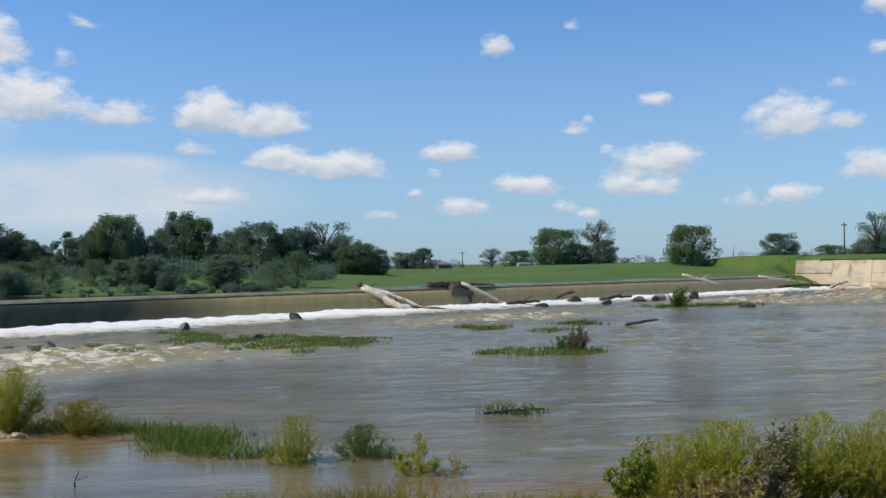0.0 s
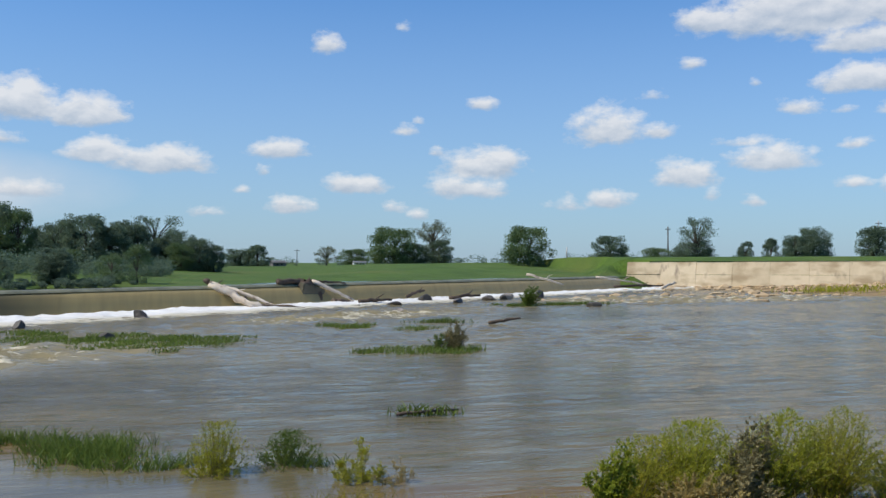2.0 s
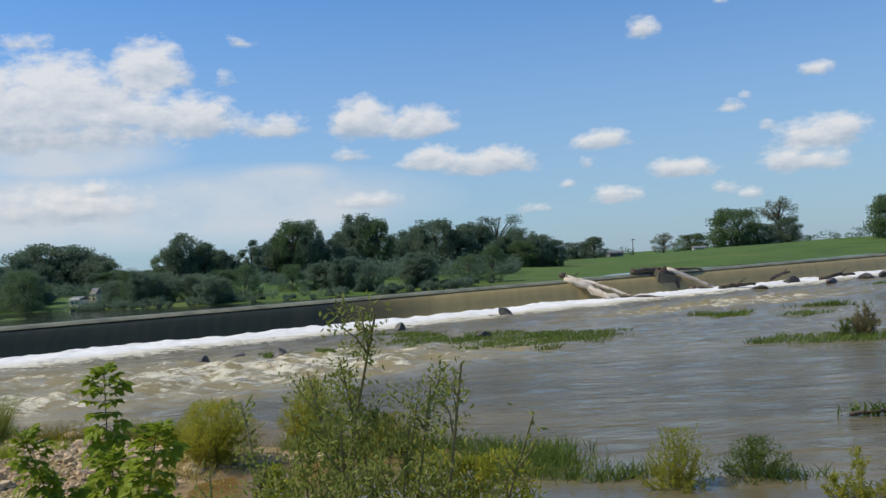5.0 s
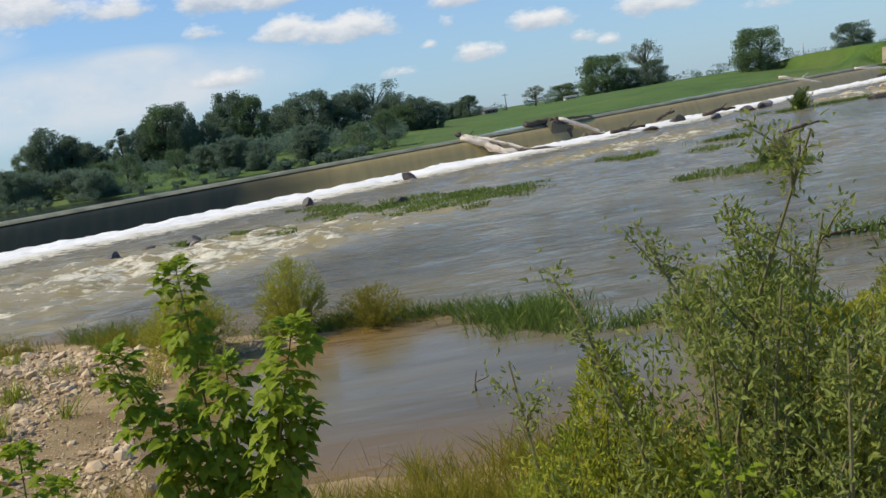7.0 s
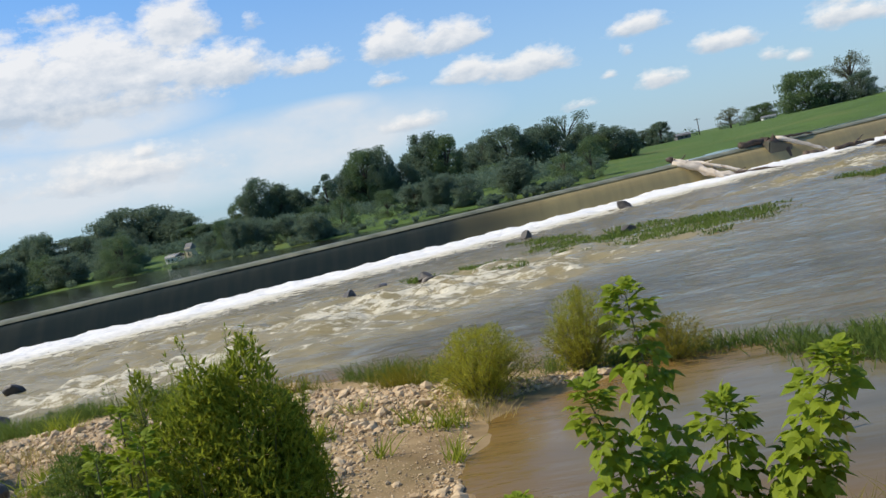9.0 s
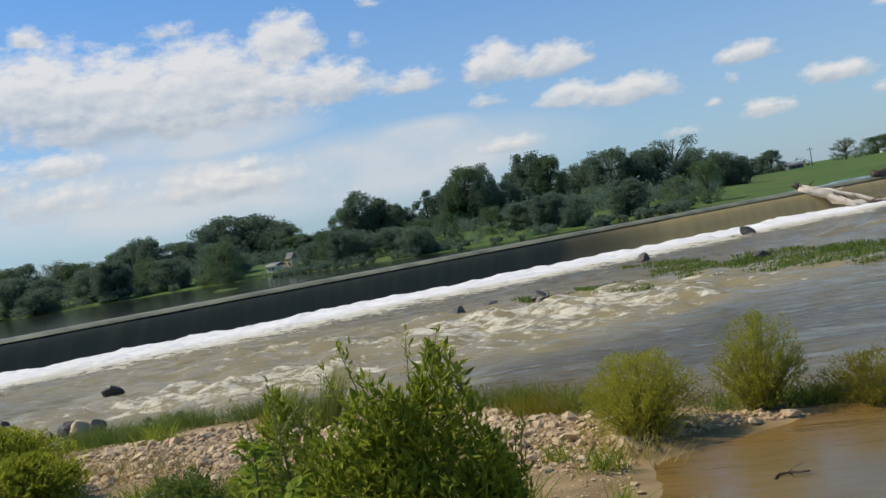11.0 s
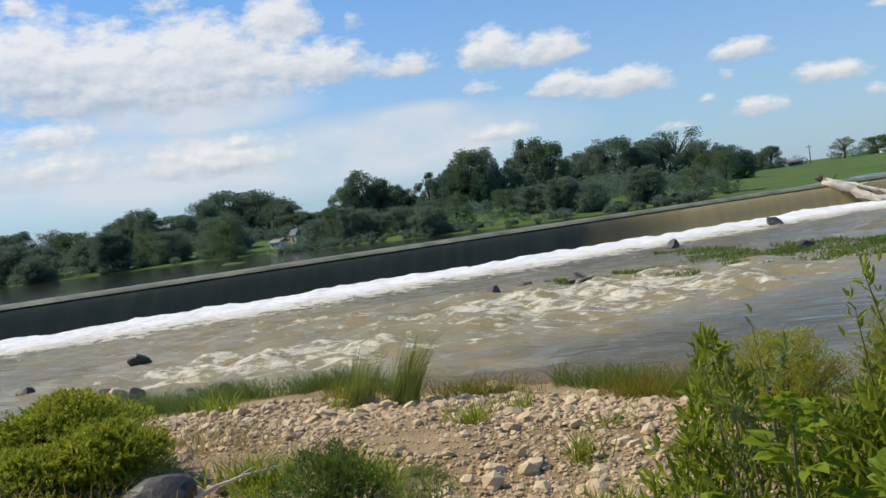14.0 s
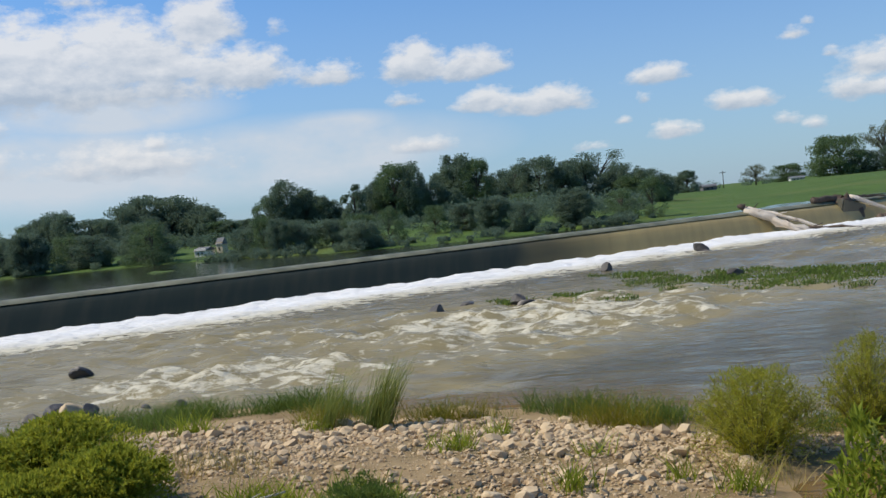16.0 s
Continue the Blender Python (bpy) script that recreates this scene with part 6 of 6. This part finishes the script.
# scattered broken rock in the far rapids
x8, y8 = r6.uniform(26, 66, 900), r6.uniform(66, 108, 900)
q8 = (x8 - WEIR[0]) * N_[0] + (y8 - WEIR[1]) * N_[1]
ok8 = (q8 > 1.5) & (q8 < 26) & (behind_wall(x8, y8) < -0.6) & (fbm(x8 * 0.16, y8 * 0.3, 71) > 0.52)
w8, o8 = r6.uniform(0, 34, 240) ** 1.0, -np.abs(r6.normal(0, 3.2, 240)) - 0.3
x8 = np.concatenate([x8[ok8][:260], WALL_A[0] + WALL_D[0] * w8 + WALL_N[0] * o8])
y8 = np.concatenate([y8[ok8][:260], WALL_A[1] + WALL_D[1] * w8 + WALL_N[1] * o8])
VV, FF, o8 = [], [], 0
for k in range(len(x8)):
    V, F = STONES[int(r6.integers(len(STONES)))]
    s = 0.28 * math.exp(r6.normal(0, 0.45))
    VV.append(V * [s * 1.5, s, s * 0.9] + [x8[k], y8[k], float(np.clip(height(x8[k], y8[k]), 0.02, 0.6))])
    FF.append(F + o8)
    o8 += len(V)
tagged(raw("rubble", np.concatenate(VV), np.concatenate(FF), M_STONE), "broken pale rubble scattered through the far rapids", "stones", kind="stuff")


# ---- driftwood on the weir ----
def log(parent, a, b, r0, r1, mat, seed, name="trunk", bend=0.08, label=""):
    r = np.random.default_rng(seed)
    P = stem_path(a, b, bend, r, 9)
    P[1:-1] += r.normal(size=(7, 3)) * r0 * 0.25
    V, F = tube(P, r0, r1, 9)
    V = V + (np.random.default_rng(seed + 1).normal(size=V.shape)) * r0 * 0.06
    ob = raw(name, V - np.array(parent.location), F, mat, parent, True)
    return tagged(ob, label) if label else ob


pile = tagged(empty("driftwood", 1.2, 67.0, 1.2), "bleached fallen tree hanging over the weir crest", "driftwood")
log(pile, (0.1, 67.6, 1.62), (3.7, 66.0, -0.05), 0.31, 0.17, M_PALEWOOD, 801, "trunk")
log(pile, (0.5, 67.9, 1.55), (3.0, 66.0, 0.05), 0.22, 0.13, M_PALEWOOD, 802, "trunk")
log(pile, (1.0, 68.1, 1.50), (4.6, 66.3, 0.10), 0.16, 0.07, M_PALEWOOD, 803, "limb")
log(pile, (2.4, 66.9, 0.85), (2.7, 66.6, -0.1), 0.06, 0.03, M_DARKWOOD, 804, "limb")
log(pile, (1.6, 67.2, 1.1), (2.4, 66.6, 1.35), 0.05, 0.02, M_PALEWOOD, 805, "limb")
log(pile, (3.2, 66.2, 0.2), (6.3, 65.3, 0.05), 0.13, 0.06, M_DARKWOOD, 806, "limb")
log(pile, (-0.2, 67.6, 1.85), (0.5, 67.6, 1.55), 0.20, 0.10, M_DARKWOOD, 807, "root")
log(pile, (0.2, 67.4, 1.5), (0.1, 67.2, 2.05), 0.09, 0.03, M_DARKWOOD, 808, "root")
log(pile, (0.4, 67.8, 1.5), (1.0, 67.9, 2.0), 0.07, 0.02, M_DARKWOOD, 809, "root")
log(pile, (3.4, 66.1, 0.2), (4.2, 65.6, 0.5), 0.05, 0.02, M_DARKWOOD, 810, "limb")

snag = tagged(empty("log_jam", 7.2, 72.2, 1.0), "dark jam of roots and logs in the broken crest", "driftwood")
log(snag, (5.0, 71.1, 1.72), (8.6, 73.4, 1.62), 0.24, 0.16, M_DARKWOOD, 820, "trunk")
log(snag, (6.8, 71.9, 1.70), (7.9, 72.2, 0.4), 0.42, 0.22, M_DARKWOOD, 821, "root_mass")
log(snag, (7.2, 72.3, 1.75), (8.3, 72.2, 0.2), 0.34, 0.18, M_DARKWOOD, 822, "root_mass")
log(snag, (7.7, 72.6, 1.72), (10.9, 72.4, 0.25), 0.17, 0.09, M_PALEWOOD, 823, "limb", label="bleached limb leaning down the fall")
log(snag, (8.4, 73.1, 1.70), (10.6, 74.6, 1.52), 0.12, 0.05, M_DARKWOOD, 824, "limb")
log(snag, (9.2, 71.4, 0.25), (10.8, 71.9, 0.12), 0.26, 0.16, M_DARKWOOD, 825, "root_mass")
log(snag, (5.2, 71.2, 1.7), (5.0, 70.9, 2.0), 0.06, 0.02, M_DARKWOOD, 826, "root")
log(snag, (7.6, 72.4, 1.7), (7.5, 72.4, 2.1), 0.07, 0.02, M_DARKWOOD, 827, "root")
# added dark block: stands in for the shadow inside the notch in the crest
NOTCH_FILL = bmesh.new()
bmesh.ops.create_cube(NOTCH_FILL, size=1.0, matrix=Matrix.Translation((0.2, 0.1, -0.35)) @ Euler((0.1, 0.25, 0.62)).to_matrix().to_4x4() @ Matrix.Diagonal((2.2, 1.1, 1.6, 1)))
bmesh.ops.bevel(NOTCH_FILL, geom=NOTCH_FILL.edges[:], offset=0.08, segments=2, affect="EDGES")
part("block", NOTCH_FILL, M_SILL, snag, "dark filler block for the shadowed notch in the weir crest")


def drift(x, y, z, dx, dy, dz, r0, mat, label, seed, fork=0.5):
    ob = tagged(empty("drift_log", x, y, z), label, "driftwood", "loose driftwood")
    log(ob, (x, y, z), (x + dx, y + dy, z + dz), r0, r0 * 0.5, mat, seed)
    log(ob, (x + dx * 0.5, y + dy * 0.5, z + dz * 0.5), (x + dx * 0.6 + fork * 0.8, y + dy * 0.6, z + dz * 0.5 + fork), r0 * 0.4, r0 * 0.15, mat, seed + 1, "branch")
    return ob


drift(29.8, 85.6, 2.0, 3.6, -0.4, -1.0, 0.12, M_PALEWOOD, "bleached log resting on the far weir crest", 840)
drift(40.3, 92.8, 1.6, 6.5, 1.2, -1.0, 0.11, M_PALEWOOD, "long bleached log across the far rapids", 842)
drift(42.0, 92.0, 0.6, 7.0, 2.0, -0.1, 0.14, M_DARKWOOD, "dark wet log in the far rapids", 844)
drift(16.0, 76.5, 0.35, 1.6, 0.4, 0.5, 0.16, M_DARKWOOD, "dark snag standing in the foam", 846)
drift(11.0, 71.0, 0.25, 2.6, 0.2, 0.05, 0.16, M_DARKWOOD, "dark wet log lying in the foam", 848)
drift(19.5, 76.0, 0.25, 3.0, 1.2, 0.1, 0.16, M_DARKWOOD, "dark wet log lying in the foam", 850)
drift(46.5, 90.0, 0.5, 5.0, 6.0, 0.3, 0.15, M_PALEWOOD, "pale log against the wall corner", 852)
drift(13.2, 46.5, 0.08, 1.6, -0.3, 0.25, 0.10, M_DARKWOOD, "thin dark branch caught on a weed island", 854, 0.12)
drift(2.6, 20.15, 0.03, 1.3, -0.1, 0.06, 0.04, M_DARKWOOD, "thin dark branch caught in weeds", 856, 0.12)
drift(-4.26, 14.44, -0.05, 0.04, 0.06, 0.28, 0.016, M_DARKWOOD, "dark broken stick standing in the shallows", 858, 0.07)
drift(-7.0, 16.3, 0.0, 0.35, 0.08, 0.03, 0.018, M_DARKWOOD, "dark stick floating in the inlet", 860, 0.12)
drift(-14.2, 15.2, height(-14.2, 15.2) + 0.12, 0.6, 0.8, 0.06, 0.022, M_PALEWOOD, "bleached branch lying on the gravel", 862, 0.12)


# ---- poles, houses and the like beyond the river ----
def pole(x, y, top, r0, mat, label, arm=0.0):
    z = height(x, y)
    ob = tagged(empty("utility_pole", x, y, z), label, "pole", "poles beyond the river")
    V, F = tube([(0, 0, -0.3), (0, 0, (top - z) * 0.5), (0, 0, top - z)], r0, r0 * 0.7, 8)
    raw("shaft", V, F, mat, ob, True)
    if arm:
        bm = bmesh.new()
        bmesh.ops.create_cube(bm, size=1.0, matrix=Matrix.Translation((0, 0, top - z - 0.4)) @ Matrix.Diagonal((arm, 0.14, 0.14, 1)))
        bmesh.ops.bevel(bm, geom=bm.edges[:], offset=0.02, segments=1, affect="EDGES")
        part("crossarm", bm, mat, ob)
    return ob


pole(75.1, 140.8, 9.0, 0.13, M_BARK, "wooden pole standing behind the levee", 0.9)
pole(101.3, 123.1, 9.5, 0.13, M_STEEL, "grey light pole standing behind the levee", 1.2)
pole(103.3, 121.4, 9.1, 0.13, M_STEEL, "grey light pole standing behind the levee", 1.2)
pole(125.9, 97.6, 10.4, 0.22, M_PAINT, "thick white pole beside a large tree")
pole(132.2, 88.7, 9.6, 0.16, M_PAINT, "thick white pole beside a large tree")
pole(-61.7, 132.5, 7.6, 0.10, M_BARK, "wooden pole rising above the far woods")
pole(28.0, 259.0, 6.8, 0.13, M_BARK, "wooden pole far beyond the levee", 1.6)
pole(57.5, 141.5, 5.6, 0.12, M_STEEL, "short grey pole on the levee")


def house(x, y, w, d, h, turn, label, mat, windows=3):
    z = height(x, y)
    ob = tagged(empty("house", x, y, z), label, "house")
    ob.rotation_euler = (0, 0, radians(turn))

    def box(cx, cy, cz, sx, sy, sz):
        bm = bmesh.new()
        bmesh.ops.create_cube(bm, size=1.0, matrix=Matrix.Translation((cx, cy, cz)) @ Matrix.Diagonal((sx, sy, sz, 1)))
        return bm

    part("wall", box(0, 0, h * 0.3, w, d, h * 0.6 + 0.4), mat, ob)
    V = [(-w * 0.56, -d * 0.6, h * 0.6), (w * 0.56, -d * 0.6, h * 0.6), (w * 0.56, d * 0.6, h * 0.6), (-w * 0.56, d * 0.6, h * 0.6), (-w * 0.56, 0, h), (w * 0.56, 0, h)]
    raw("roof", V, [(0, 1, 5, 4), (2, 3, 4, 5), (0, 4, 3), (1, 2, 5), (3, 2, 1, 0)], M_ROOF, ob)
    for k in range(windows):
        part("window", box(w * (k + 1) / (windows + 1) - w / 2, -d / 2 - 0.02, h * 0.32, w * 0.14, 0.05, h * 0.2), M_GLASS, ob)
    return ob


house(-42.4, 84.6, 1.3, 1.2, 0.8, -20, "small white riverside cabin among the far trees", M_PAINT, 2)
house(-40.9, 84.8, 0.7, 0.7, 1.4, -20, "narrow pale boathouse beside the riverside cabin", M_CONCRETE, 1)
house(20.3, 232.0, 3.2, 3.2, 1.4, 10, "low grey house half hidden behind the levee", M_ROOF, 2)
house(41.0, 236.0, 3.0, 2.6, 1.1, 0, "small white building behind the far trees", M_PAINT)

# a long low white railing on the park land behind the wall
rail = tagged(empty("park_railing", 132.3, 97.2, height(132.3, 97.2)), "long low pale blue-white railing on the levee", "railing")
for k in range(7):
    bm = bmesh.new()
    bmesh.ops.create_cube(bm, size=1.0, matrix=Matrix.Translation((5.6 * k / 6, -8.2 * k / 6, 0.45)) @ Matrix.Diagonal((0.16, 0.16, 1.1, 1)))
    part("post", bm, M_PAINT, rail)
for zz in (0.55, 0.9):
    V, F = tube([(0, 0, zz), (2.8, -4.1, zz), (5.6, -8.2, zz)], 0.12, 0.12, 6)
    raw("bar", V, F, M_PAINT, rail)
